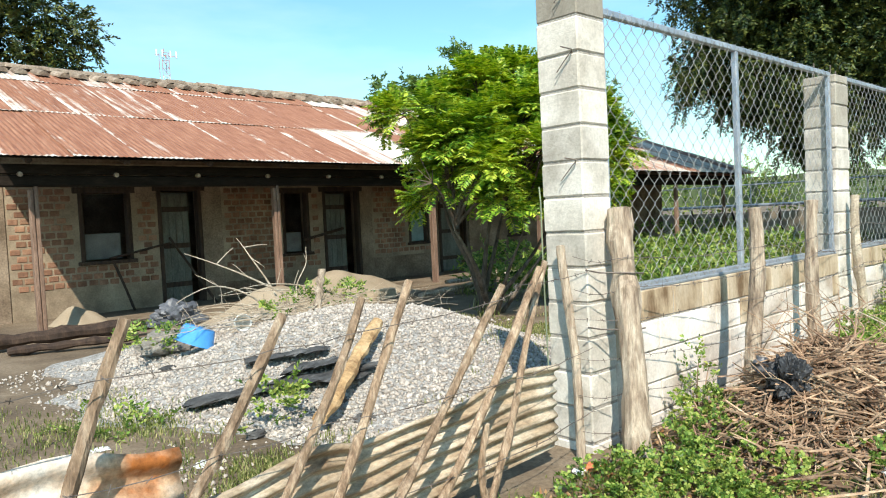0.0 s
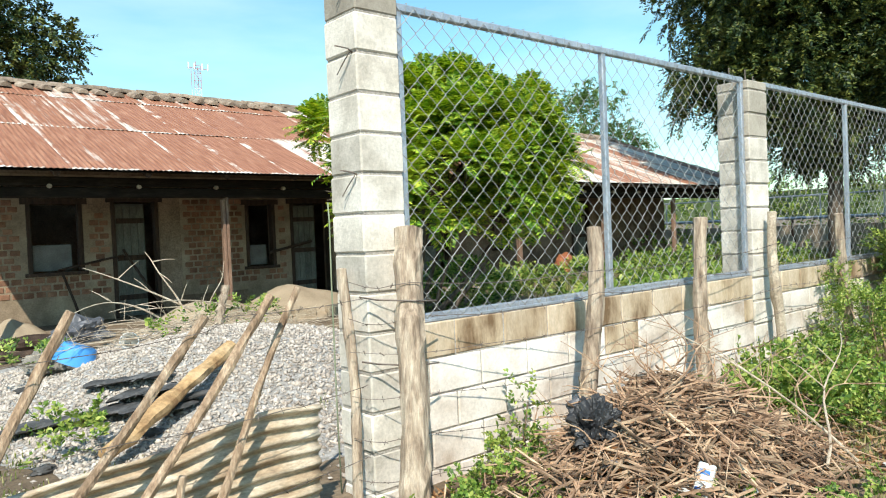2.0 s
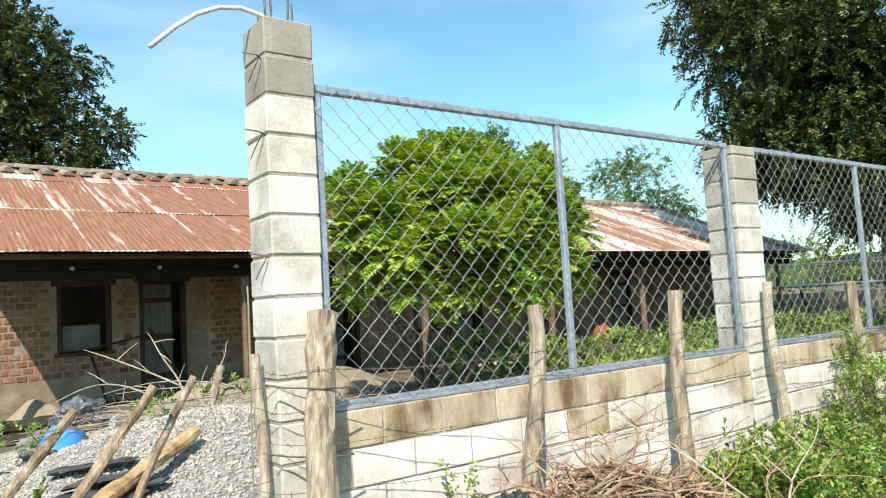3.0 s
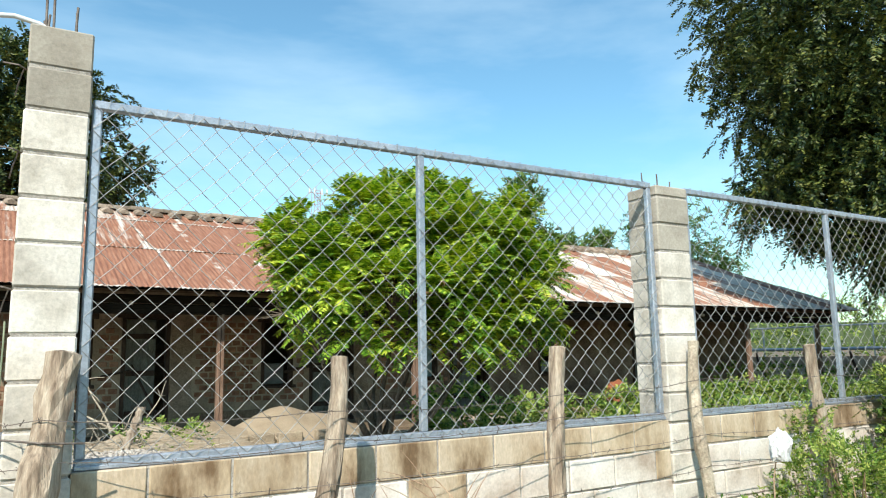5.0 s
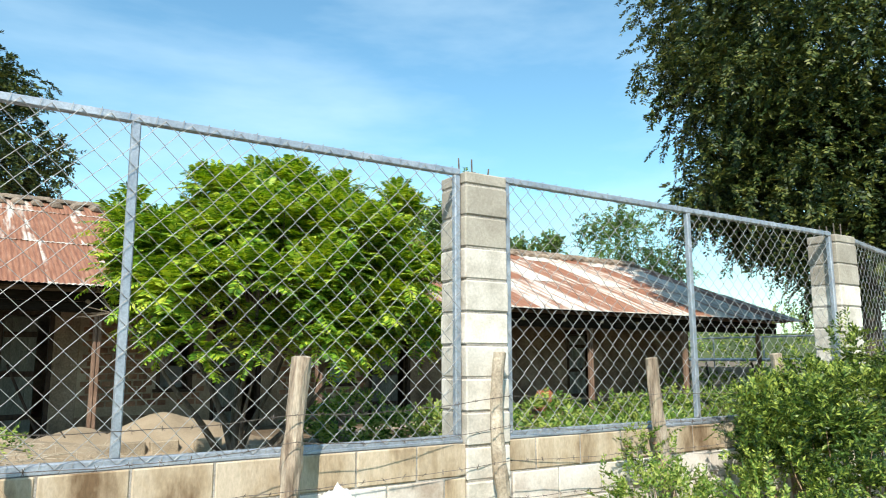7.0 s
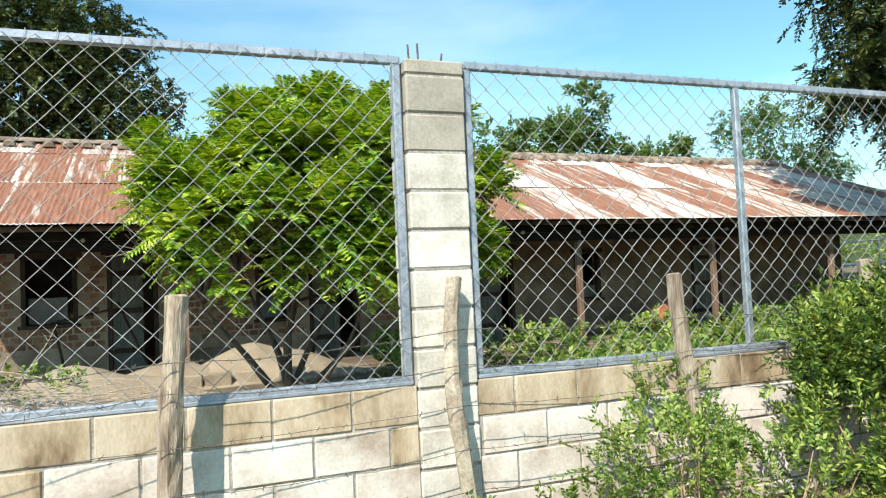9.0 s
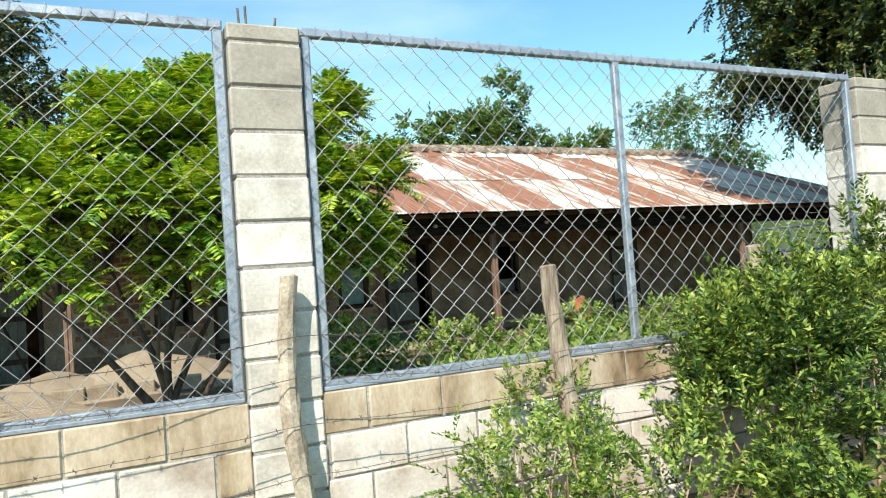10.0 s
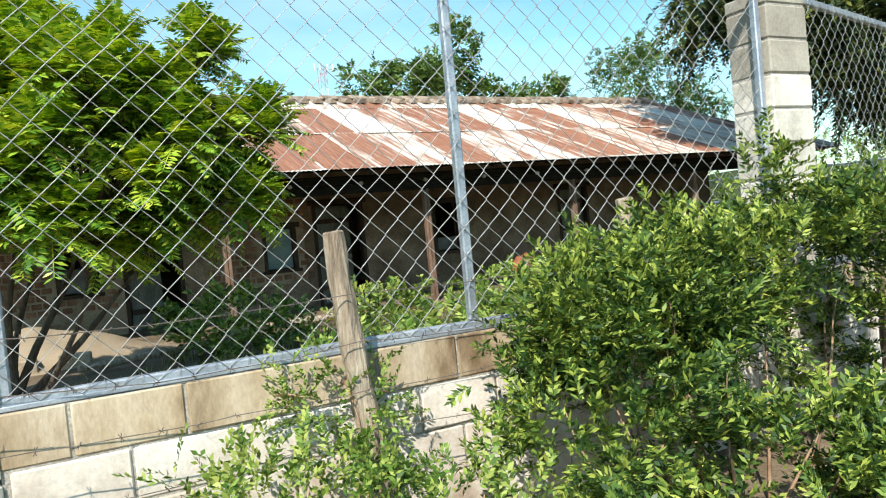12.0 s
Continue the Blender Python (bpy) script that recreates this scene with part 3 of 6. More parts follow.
# ---- chain-link panels ----
RAIL_LOW, RAIL_Y = 0.874, FENCE_Y + 0.055


def build_panel(x0, x1, mid, rng, ties=True, RAIL_TOP=2.50):
    p = thing("chain_link_panel", "galvanised steel frame with chain-link mesh above the block wall", "fence panel", group="chain-link panels of the street fence")
    p.matrix_world = FIELD_TURN if x0 > 12.2 else FENCE_TURN
    h = 0.021
    x0, x1 = x0 + 0.012, x1 - 0.012
    for name, z in (("top_rail", RAIL_TOP), ("bottom_rail", RAIL_LOW)):
        Geo().box(x0, x1, RAIL_Y - h, RAIL_Y + h, z - h, z + h, 0.006).ob(name, "steel", p)
    for name, x in (("side_post", x0 + h), ("side_post", x1 - h), ("middle_post", mid)):
        Geo().box(x - h, x + h, RAIL_Y - h + .001, RAIL_Y + h - .001, RAIL_LOW + h, RAIL_TOP - h, 0.006).ob(name, "steel", p)
    Geo().box(x0 + 0.001, x1 - 0.001, RAIL_Y - h - 0.012, RAIL_Y - h - 0.002, RAIL_LOW - h - 0.002, RAIL_LOW - h + 0.016, 0.003).ob("tension_bar", "steel", p, label="bright flat bar along the bottom rail")
    # woven wire: each wire zigzags upwards and hooks into its neighbour
    half, step = 0.031, 0.062
    z0, z1 = RAIL_LOW - 0.005, RAIL_TOP + 0.005
    nz = int((z1 - z0) / step)
    nx = int((x1 - x0) / (2 * half))
    yf = RAIL_Y - h - 0.006
    lean = rng.uniform(-0.01, 0.01)
    segs = []
    for i in range(nx):
        xa = x0 + (2 * i + 1) * half
        pts = []
        for k in range(nz + 1):
            left = ((k + i) % 2 == 0)
            x = xa + (-half if left else half) * 1.03
            z = z0 + (z1 - z0) * k / nz
            bow = 0.012 * math.sin(x * 2.3 + lean * 50) * math.sin(math.pi * k / nz)
            sag = 0.006 * math.sin(x * 5 + k * 0.6)
            pts.append((min(max(x, x0), x1) , yf + (0.004 if left else -0.004) + bow, z + sag * (0 < k < nz)))
        segs.append(np.array(pts))
    A = np.concatenate([s[:-1] for s in segs])
    B = np.concatenate([s[1:] for s in segs])
    v, f = prisms(A, B, 0.0021)
    part("wire_mesh", mesh_of("wire_mesh", v, f), "wire", p, "woven galvanised diamond wire mesh")
    if ties:
        g = Geo()
        e = h + 0.004
        for zc in (RAIL_LOW, RAIL_TOP):
            x = x0 + 0.06
            while x < x1 - 0.05:
                loop = [(x, RAIL_Y - e - .003, zc - e), (x + .012, RAIL_Y - e - .003, zc + e), (x + .012, RAIL_Y + e, zc + e), (x, RAIL_Y + e, zc - e), (x, RAIL_Y - e - .003, zc - e)]
                g.tube(loop, 0.0016, 4, cap=False)
                x += rng.uniform(0.12, 0.128)
        tagged(g.ob("tie_wires", "wire", p, label="wire loops wrapped round the rails"), kind="stuff")


def prisms(A, B, r):
    """Three-sided wires from each A to each B."""
    d = unit(B - A)
    s = unit(np.cross(d, np.array([0.0, 1.0, 0.0])))
    u = np.cross(d, s)
    out = []
    for P in (A, B):
        for k in range(3):
            a = 2 * math.pi * k / 3
            out.append(P + (s * math.cos(a) + u * math.sin(a)) * r)
    v = np.stack(out, axis=1).reshape(-1, 3)
    i = np.arange(len(A))[:, None, None] * 6
    q = np.array([[0, 1, 4, 3], [1, 2, 5, 4], [2, 0, 3, 5]])[None]
    return v, (i + q).reshape(-1, 4)


MIDS = [5.800, 9.84, 14.2, 18.6, 23.0]
for i in range(len(PILLARS) - 1):
    build_panel(PILLARS[i][1], PILLARS[i + 1][0], MIDS[i], rng_b, i < 3, 2.488 if i == 0 else 2.485)

# ---- house ----
HX0, HX1, WALL_Y = 2.95, 23.7, 12.9
EAVE_Y, EAVE_Z, RIDGE_Y, RIDGE_Z = 10.28, 2.39, 15.36, 4.46
ROOF_X0, RIDGE_X1, EAVE_X1 = 2.79, 24.3, 25.5
SLOPE = math.atan2(RIDGE_Z - EAVE_Z, RIDGE_Y - EAVE_Y)
house = thing("house", "long low adobe house with rusty corrugated roof and shaded veranda", "house")
# openings: x0, x1, z0, z1
OPEN = [(4.47, 5.32, 0.92, 2.05), (5.78, 6.60, 0.0, 2.08), (8.30, 8.95, 0.80, 2.02), (9.30, 10.28, 0.0, 2.04),
        (11.70, 12.35, 0.83, 1.60), (12.70, 13.75, 0.0, 1.98), (15.30, 15.98, 0.83, 1.85), (18.6, 19.5, 0.0, 1.98)]


def wall_with_openings(x0, x1, y0, y1, z0, z1, holes):
    """One sheet of wall with its openings cut through: a grid of cells, the open ones left out, with jambs, sills and lintels."""
    xs = sorted({x0, x1, *(h[0] for h in holes), *(h[1] for h in holes)})
    zs = sorted({z0, z1, *(max(h[2], z0) for h in holes), *(h[3] for h in holes)})
    solid = {}
    for i in range(len(xs) - 1):
        for k in range(len(zs) - 1):
            cx, cz = (xs[i] + xs[i + 1]) / 2, (zs[k] + zs[k + 1]) / 2
            solid[i, k] = not any(a < cx < b and c < cz < d for a, b, c, d in holes)
    bm = bmesh.new()
    vs = {}

    def vert(x, y, z):
        if (x, y, z) not in vs:
            vs[x, y, z] = bm.verts.new((x, y, z))
        return vs[x, y, z]

    for (i, k), s in solid.items():
        if not s:
            continue
        a, b, c, d = xs[i], xs[i + 1], zs[k], zs[k + 1]
        bm.faces.new([vert(a, y0, c), vert(b, y0, c), vert(b, y0, d), vert(a, y0, d)])
        bm.faces.new([vert(a, y1, d), vert(b, y1, d), vert(b, y1, c), vert(a, y1, c)])
        if not solid.get((i - 1, k), False):
            bm.faces.new([vert(a, y0, c), vert(a, y0, d), vert(a, y1, d), vert(a, y1, c)])
        if not solid.get((i + 1, k), False):
            bm.faces.new([vert(b, y1, c), vert(b, y1, d), vert(b, y0, d), vert(b, y0, c)])
        if not solid.get((i, k - 1), False):
            bm.faces.new([vert(a, y1, c), vert(b, y1, c), vert(b, y0, c), vert(a, y0, c)])
        if not solid.get((i, k + 1), False):
            bm.faces.new([vert(a, y0, d), vert(b, y0, d), vert(b, y1, d), vert(a, y1, d)])
    me = bpy.data.meshes.new("wall_front")
    bm.to_mesh(me)
    bm.free()
    return me


OPEN = [(a, b, c if c > 0.1 else -0.1, d) for a, b, c, d in OPEN]
part("wall_front", wall_with_openings(HX0, HX1, WALL_Y, WALL_Y + 0.3, -0.1, 3.38, OPEN), "mud", house, "brown mud-plastered adobe wall")
Geo().box(HX0, HX0 + 0.3, WALL_Y + 0.3, 19.2, -0.1, 3.0).ob("wall_side", "mud", house)
Geo().box(HX1 - 0.3, HX1, WALL_Y + 0.3, 19.2, -0.1, 3.0).ob("wall_side", "mud", house)
Geo().box(HX0, HX1, 19.2, 19.5, -0.1, 2.7).ob("wall_back", "mud", house)
Geo().box(HX0 - 0.05, HX1 + 1.6, EAVE_Y + 0.5, 19.2, -0.12, 0.05, 0.02).ob("veranda_floor", "earth", house, label="packed earth and cement veranda floor")
# plaster bands on the brick wall: a pale strip at the end, jambs beside the doors, a skirting
for a, b, c, d in ((HX0 + 0.002, 3.41, 0.0, 2.6), (6.62, 7.0, 0.0, 2.3), (10.30, 10.62, 0.0, 2.3), (5.40, 5.76, 1.9, 2.3)):
    Geo().box(a, b, WALL_Y - 0.022, WALL_Y + 0.01, c, d, 0.006).ob("plaster_band", "old_plaster", house, label="pale worn plaster band")
Geo().box(7.0, 8.3, WALL_Y - 0.020, WALL_Y + 0.01, 0.05, 0.35, 0.006).ob("skirting", "mud", house)
Geo().box(10.62, 12.6, WALL_Y - 0.020, WALL_Y + 0.01, 0.05, 0.55, 0.006).ob("skirting", "mud", house)


def board_door(x0, x1, z1, y, mat):
    d = part("door", mesh_of("door", *chamfered(x1 - x0, 0.03, z1 - 0.06, 0.004)), mat, house, "faded grey-green plank door")
    d.location = ((x0 + x1) / 2, y, z1 / 2 + 0.03)
    n = 4
    w = (x1 - x0) / n
    for i in range(n):
        b = Geo().box(-(x1 - x0) / 2 + i * w + .004, -(x1 - x0) / 2 + (i + 1) * w - .004, -0.030, -0.015, -z1 / 2 + 0.06, z1 / 2 - 0.06, .003).ob("plank", mat, d)
    for z in (-z1 * 0.32, z1 * 0.02, z1 * 0.34):
        Geo().box(-(x1 - x0) / 2 + .01, (x1 - x0) / 2 - .01, -0.048, -0.030, z - 0.045, z + 0.045, .004).ob("cross_rail", "wood_dark", d)


def frame_round(name, x0, x1, z0, z1, sill, parent, mat="wood_dark"):
    w = thing(name, "", "")
    w.parent = parent
    y0, y1 = WALL_Y - 0.03, WALL_Y + 0.12
    for n, b in (("jamb", (x0, x0 + 0.07, z0, z1)), ("jamb", (x1 - 0.07, x1, z0, z1)), ("lintel", (x0 - 0.08, x1 + 0.08, z1, z1 + 0.10))):
        Geo().box(b[0], b[1], y0, y1, b[2], b[3], 0.006).ob(n, mat, w)
    if sill:
        Geo().box(x0 - 0.05, x1 + 0.05, y0 - 0.04, y1, z0 - 0.06, z0, 0.006).ob("sill", mat, w)
    return w


for i, (a, b, c, d) in enumerate(OPEN):
    fr = frame_round("window_frame" if c > 0.1 else "door_frame", a, b, c, d, c > 0.1, house)
board_door(5.86, 6.36, 2.05, WALL_Y + 0.05, "paint_door")
board_door(9.38, 9.90, 2.0, WALL_Y + 0.05, "paint_door")
board_door(12.78, 13.45, 1.94, WALL_Y + 0.05, "paint_door")
board_door(18.68, 19.3, 1.94, WALL_Y + 0.05, "paint_door")
for a, b, c, d, m in ((4.56, 5.16, 0.94, 1.38, "board"), (8.38, 8.80, 0.82, 1.22, "board"), (11.78, 12.28, 0.85, 1.58, "teal"), (15.4, 15.9, 0.86, 1.12, "board")):
    Geo().box(a, b, WALL_Y + 0.10, WALL_Y + 0.125, c, d, 0.012).ob("shutter_board", m, house, label="pale board closing part of a window")

# veranda: posts, beam, rafters
POSTS = [3.30, 6.97, 10.62, 14.14, 17.45, 20.9, 24.2]
for i, x in enumerate(POSTS):
    g = Geo()
    y = 10.92
    g.box(x - 0.055, x - 0.004, y - 0.05, y + 0.05, 0.0, 2.0, 0.008)
    g.box(x + 0.004, x + 0.055, y - 0.05, y + 0.05, 0.0, 2.04, 0.008)
    g.ob("veranda_post", "wood_post", house, label="paired weathered timber veranda post")
# dark timber, made blacker in colour for the shade under the eave
Geo().box(ROOF_X0 + 0.1, EAVE_X1 - 0.4, 10.85, 10.99, 2.20, 2.33, 0.012).ob("wall_plate", "shade_timber", house, label="dark upper timber plate, eave shade in its colour")
Geo().box(ROOF_X0 + 0.1, EAVE_X1 - 0.4, 10.87, 10.97, 2.03, 2.19, 0.02).ob("veranda_beam", "shade_timber", house, label="dark timber veranda beam")
x = ROOF_X0 + 0.35
while x < EAVE_X1 - 0.5:
    g = Geo()
    yb, ye = EAVE_Y + 0.12, WALL_Y + 0.1
    zb, ze = (EAVE_Z + (yy - EAVE_Y) * math.tan(SLOPE) - 0.10 for yy in (yb, ye))
    g.tube([(x, yb, zb), (x, ye, ze)], 0.05, 6)
    g.ob("rafter", "wood_dark", house)
    Geo().tube([(x, 10.80, 2.19), (x, 10.87, 2.20)], 0.032, 8).ob("rafter_end", "plaster", house, label="pale sawn rafter end")
    x += 1.22
for yy in (10.6, 11.7, 12.7):
    z = EAVE_Z + (yy - EAVE_Y) * math.tan(SLOPE) - 0.05
    Geo().box(ROOF_X0 + 0.05, EAVE_X1 - 0.6, yy - 0.03, yy + 0.03, z - 0.03, z + 0.02).ob("batten", "wood_dark", house)

# added near-black sheet under the veranda roof, deepening the shade there
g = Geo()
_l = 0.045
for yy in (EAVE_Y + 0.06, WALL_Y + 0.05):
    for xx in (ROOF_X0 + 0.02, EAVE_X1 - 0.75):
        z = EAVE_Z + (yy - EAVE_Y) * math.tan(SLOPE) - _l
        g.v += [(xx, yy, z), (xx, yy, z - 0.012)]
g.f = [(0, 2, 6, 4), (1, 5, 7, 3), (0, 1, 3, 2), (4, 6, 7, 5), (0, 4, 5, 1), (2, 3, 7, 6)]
g.ob("ceiling_lining", "shade_timber", house, label="added near-black sheet deepening the shade under the roof")

# roof sheets in three rows, each sheet corrugated
SHEETS = {}
PITCH, AMP = 0.076, 0.005


def sheet_mesh(width, length, cut0=0.0, cut1=0.0):
    """Corrugated sheet; cut0, cut1: how far its right edge is cut back at foot and head."""
    key = (round(width, 3), round(length, 3), round(cut0, 3), round(cut1, 3))
    if key in SHEETS:
        return SHEETS[key].copy()
    n = max(4, int(width / PITCH * 6))
    rows = 5
    v, f = [], []
    for j in range(rows + 1):
        y = length * j / rows
        wj = width - (cut0 + (cut1 - cut0) * j / rows)
        for i in range(n + 1):
            x = wj * i / n
            v.append((x, y, AMP * math.sin(2 * math.pi * x / PITCH)))
    for j in range(rows):
        for i in range(n):
            f.append((j * (n + 1) + i, j * (n + 1) + i + 1, (j + 1) * (n + 1) + i + 1, (j + 1) * (n + 1) + i))
    SHEETS[key] = mesh_of("roof_sheet", v, f, True)
    return SHEETS[key].copy()


SLOPE_LEN = math.hypot(RIDGE_Y - EAVE_Y, RIDGE_Z - EAVE_Z)
rng_r = random.Random(11)
MESH_BY = {}
for row, (a, b, lift) in enumerate(((-0.02, 2.42, 0.0), (2.28, 4.72, 0.014), (4.58, SLOPE_LEN + 0.03, 0.028))):
    x = ROOF_X0 - (0.12 if row % 2 else 0.0)
    col = 0
    while x < EAVE_X1:
        width = 0.84
        right0 = EAVE_X1 + (RIDGE_X1 - EAVE_X1) * a / SLOPE_LEN
        right1 = EAVE_X1 + (RIDGE_X1 - EAVE_X1) * b / SLOPE_LEN
        c0, c1 = max(0.0, x + width - right0), max(0.0, x + width - right1)
        lo = max(x, ROOF_X0)
        if x < right1 - 0.15:
            c0, c1 = min(c0, width - 0.05), min(c1, width - 0.05)
            r = rng_r.random()
            stripe = ("zinc_roof", "half_roof", "rust_roof", "zinc_roof", "half_roof", "rust_roof", "half_roof")[int((lo - 10.6) / 0.84 + 0.3) % 7]
            if lo < 10.6:
                mat = "rust_roof"
                if row == 2 and r < 0.42:
                    mat = "zinc_roof"
                if row == 0 and 7.9 < lo < 9.6:
                    mat = "zinc_roof"
                elif row == 1 and r < 0.10:
                    mat = "half_roof"
            else:
                mat = stripe if r < 0.85 else "half_roof"
                if row == 0 and 10.6 < lo < 11.8:
                    mat = "rust_roof"
            w = x + width + 0.05 - lo
            key = (round(w, 3), row, round(c0, 3), round(c1, 3), mat)
            if key not in MESH_BY:
                MESH_BY[key] = sheet_mesh(w, b - a, c0, c1)
            o = part("roof_sheet", MESH_BY[key], mat, house)
            yb = EAVE_Y + a * math.cos(SLOPE)
            zb = EAVE_Z + a * math.sin(SLOPE)
            dz = rng_r.uniform(-0.004, 0.004) + lift + 0.006 * (col % 2)
            o.matrix_local = pose(lo, yb + rng_r.uniform(-.03, .02) * (row == 0), zb + dz, math.degrees(SLOPE), 0, rng_r.uniform(-0.25, 0.25))
        x += width
        col += 1
# far slope and the end slope
bz = RIDGE_Z - (20.4 - RIDGE_Y) * math.tan(SLOPE)
Geo().add([(ROOF_X0, RIDGE_Y, RIDGE_Z - .01), (RIDGE_X1, RIDGE_Y, RIDGE_Z - .01), (EAVE_X1, 20.4, bz), (ROOF_X0, 20.4, bz),
           (ROOF_X0, RIDGE_Y, RIDGE_Z - .06), (RIDGE_X1, RIDGE_Y, RIDGE_Z - .06), (EAVE_X1, 20.4, bz - .05), (ROOF_X0, 20.4, bz - .05)],
          [(0, 1, 2, 3), (7, 6, 5, 4), (0, 4, 5, 1), (1, 5, 6, 2), (2, 6, 7, 3), (3, 7, 4, 0)]).ob("back_roof", "rust_roof", house)
Geo().add([(RIDGE_X1, RIDGE_Y, RIDGE_Z), (EAVE_X1, EAVE_Y, EAVE_Z), (EAVE_X1 + 1.2, 15.3, 2.3), (EAVE_X1, 20.4, bz)],
          [(0, 1, 2), (0, 2, 3)]).ob("end_roof", "half_roof", house)
# ridge tiles: half-round, lapped
rt_v, rt_f = [], []
for j in range(3):
    for k in range(9):
        a = math.pi * k / 8
        r = 0.10 - 0.012 * j / 2
        rt_v.append((0.40 * j / 2, -r * math.cos(a) * 1.15, r * math.sin(a)))
for j in range(2):
    for k in range(8):
        rt_f.append((j * 9 + k, j * 9 + k + 1, (j + 1) * 9 + k + 1, (j + 1) * 9 + k))
for j in (0, 2):
    rt_f.append(tuple(j * 9 + k for k in range(9)))
TILE_ME = mesh_of("ridge_tile", rt_v, rt_f, False)
x = ROOF_X0
while x < RIDGE_X1 - 0.1:
    for side, dy, dz in ((0, 0.0, 0.05), (1, -0.17, -0.005)):
        o = part("ridge_tile", TILE_ME, "tile", house)
        if side:
            o.matrix_local = pose(x + 0.17 + rng_r.uniform(-.02, .02), RIDGE_Y + dy + 0.12, RIDGE_Z + dz - 0.01 + rng_r.uniform(-.01, .01), math.degrees(SLOPE) * 0, 14, -90 + rng_r.uniform(-8, 8))
        else:
            o.matrix_local = pose(x, RIDGE_Y + 0.02 + rng_r.uniform(-.015, .015), RIDGE_Z + dz + rng_r.uniform(-.012, .012), 0, rng_r.uniform(-3, 1), rng_r.uniform(-3, 3))
    x += 0.34

# ---- street side: wooden posts and barbed wire ----
rng_t = random.Random(21)


def gnarled(base, top, r0, r1, rng, rings=16, n=10, wobble=0.012, knots=2):
    """A rough wooden post from base to top: uneven girth, a slight crook, a few knots."""
    g = Geo()
    b, t = Vector(base), Vector(top)
    ph = rng.uniform(0, 6)
    spots = [rng.uniform(0.2, 0.9) for _ in range(knots)]
    pts, rad = [], []
    for i in range(rings + 1):
        s = i / rings
        p = b.lerp(t, s)
        p += Vector((math.sin(ph + s * 5.1) * wobble, math.cos(ph * 1.7 + s * 4.3) * wobble, 0)) * min(1.0, 3 * s)
        r = r0 + (r1 - r0) * s
        for k in spots:
            r *= 1 + 0.13 * math.exp(-((s - k) / 0.03) ** 2)
        pts.append(p)
        rad.append(r * rng.uniform(0.94, 1.06))
    pts.append(pts[-1] + (t - b).normalized() * r1 * 0.15)
    rad.append(r1 * 0.75)
    g.tube(pts, rad, n, rough=0.13, rng=rng)
    return g


def wood_post(base, top, r0, r1, label, wobble=0.012, mat="wood_grey", knots=2):
    o = gnarled(base, top, r0, r1, rng_t, wobble=wobble, knots=knots).ob("fence_post", mat)
    return tagged(o, label, "fence post", "wooden posts of the street fence")


wood_post((3.83, 2.32, -0.05), (4.005, 2.475, 1.345), 0.074, 0.068, "thick split wooden fence post beside the corner pillar", 0.012, knots=3)
wood_post((3.715, 2.60, -0.05), (3.755, 2.70, 1.16), 0.028, 0.024, "thin crooked wooden stake tied to the corner pillar", 0.014)
wood_post((4.98, 2.14, -0.05), (5.10, 2.215, 1.31), 0.056, 0.042, "crooked grey wooden fence post with a side knot", 0.028, knots=3)
wood_post((6.52, 2.30, -0.05), (6.575, 2.335, 1.345), 0.050, 0.046, "weathered round wooden fence post", 0.010)
wood_post((7.88, 2.36, -0.05), (7.862, 2.345, 1.375), 0.043, 0.036, "sinuous pale barkless fence post before the block pillar", 0.032, "branch_grey", 2)
wood_post((9.30, 2.28, -0.05), (9.168, 2.31, 1.337), 0.048, 0.044, "pale straight-cut wooden fence post", 0.008)
wood_post((10.78, 2.24, -0.05), (10.62, 2.26, 1.37), 0.046, 0.042, "pale wooden fence post among the shrub leaves", 0.010)
wood_post((12.55, 2.17, -0.05), (12.50, 2.19, 1.35), 0.05, 0.045, "wooden fence post almost hidden in leaves", 0.012)
wood_post((14.3, 2.36, -0.05), (14.32, 2.38, 1.35), 0.05, 0.045, "wooden fence post beyond the shrub", 0.012)
wood_post((16.2, 2.76, -0.05), (16.22, 2.78, 1.38), 0.05, 0.045, "wooden fence post beyond the shrub", 0.012)


def barbed(points, rng, label, group, r=0.0021, sag=0.02):
    """A strand of barbed wire through the points, sagging between them."""
    g = Geo()
    pts = []
    for a, b in zip(points, points[1:]):
        n = max(4, int((Vector(b) - Vector(a)).length / 0.12))
        w = rng.uniform(-0.02, 0.02)
        for i in range(n):
            s = i / n
            p = Vector(a).lerp(Vector(b), s)
            p.z -= sag * 4 * s * (1 - s)
            p.y += w * math.sin(s * 6.3)
            p += Vector((0, rng.uniform(-.003, .003), rng.uniform(-.004, .004)))
            pts.append(p)
    pts.append(Vector(points[-1]))
    g.tube(pts, r, 4)
    for p in pts[1::1]:
        for k in range(2):
            d = Vector((rng.uniform(-1, 1), rng.uniform(-1, 1), rng.uniform(-1, 1))).normalized() * 0.016
            g.tube([p - d, p + d], 0.0016, 3, cap=False)
    return tagged(g.ob("barbed_wire", "rusty_wire"), label, "barbed wire", group)


LINE = [(3.70, 2.60), (3.92, 2.39), (5.03, 2.10), (6.54, 2.26), (7.88, 2.30), (9.22, 2.24), (10.70, 2.19), (12.5, 2.12), (14.3, 2.30), (16.2, 2.70)]
for z0 in (0.16, 0.36, 0.56, 0.74, 0.93, 1.10):
    barbed([(x, y, z0 + rng_t.uniform(-0.03, 0.03)) for x, y in LINE], rng_t, "rusty barbed wire strand stapled along wooden posts", "barbed wire of the street fence", sag=rng_t.uniform(0.0, 0.04))
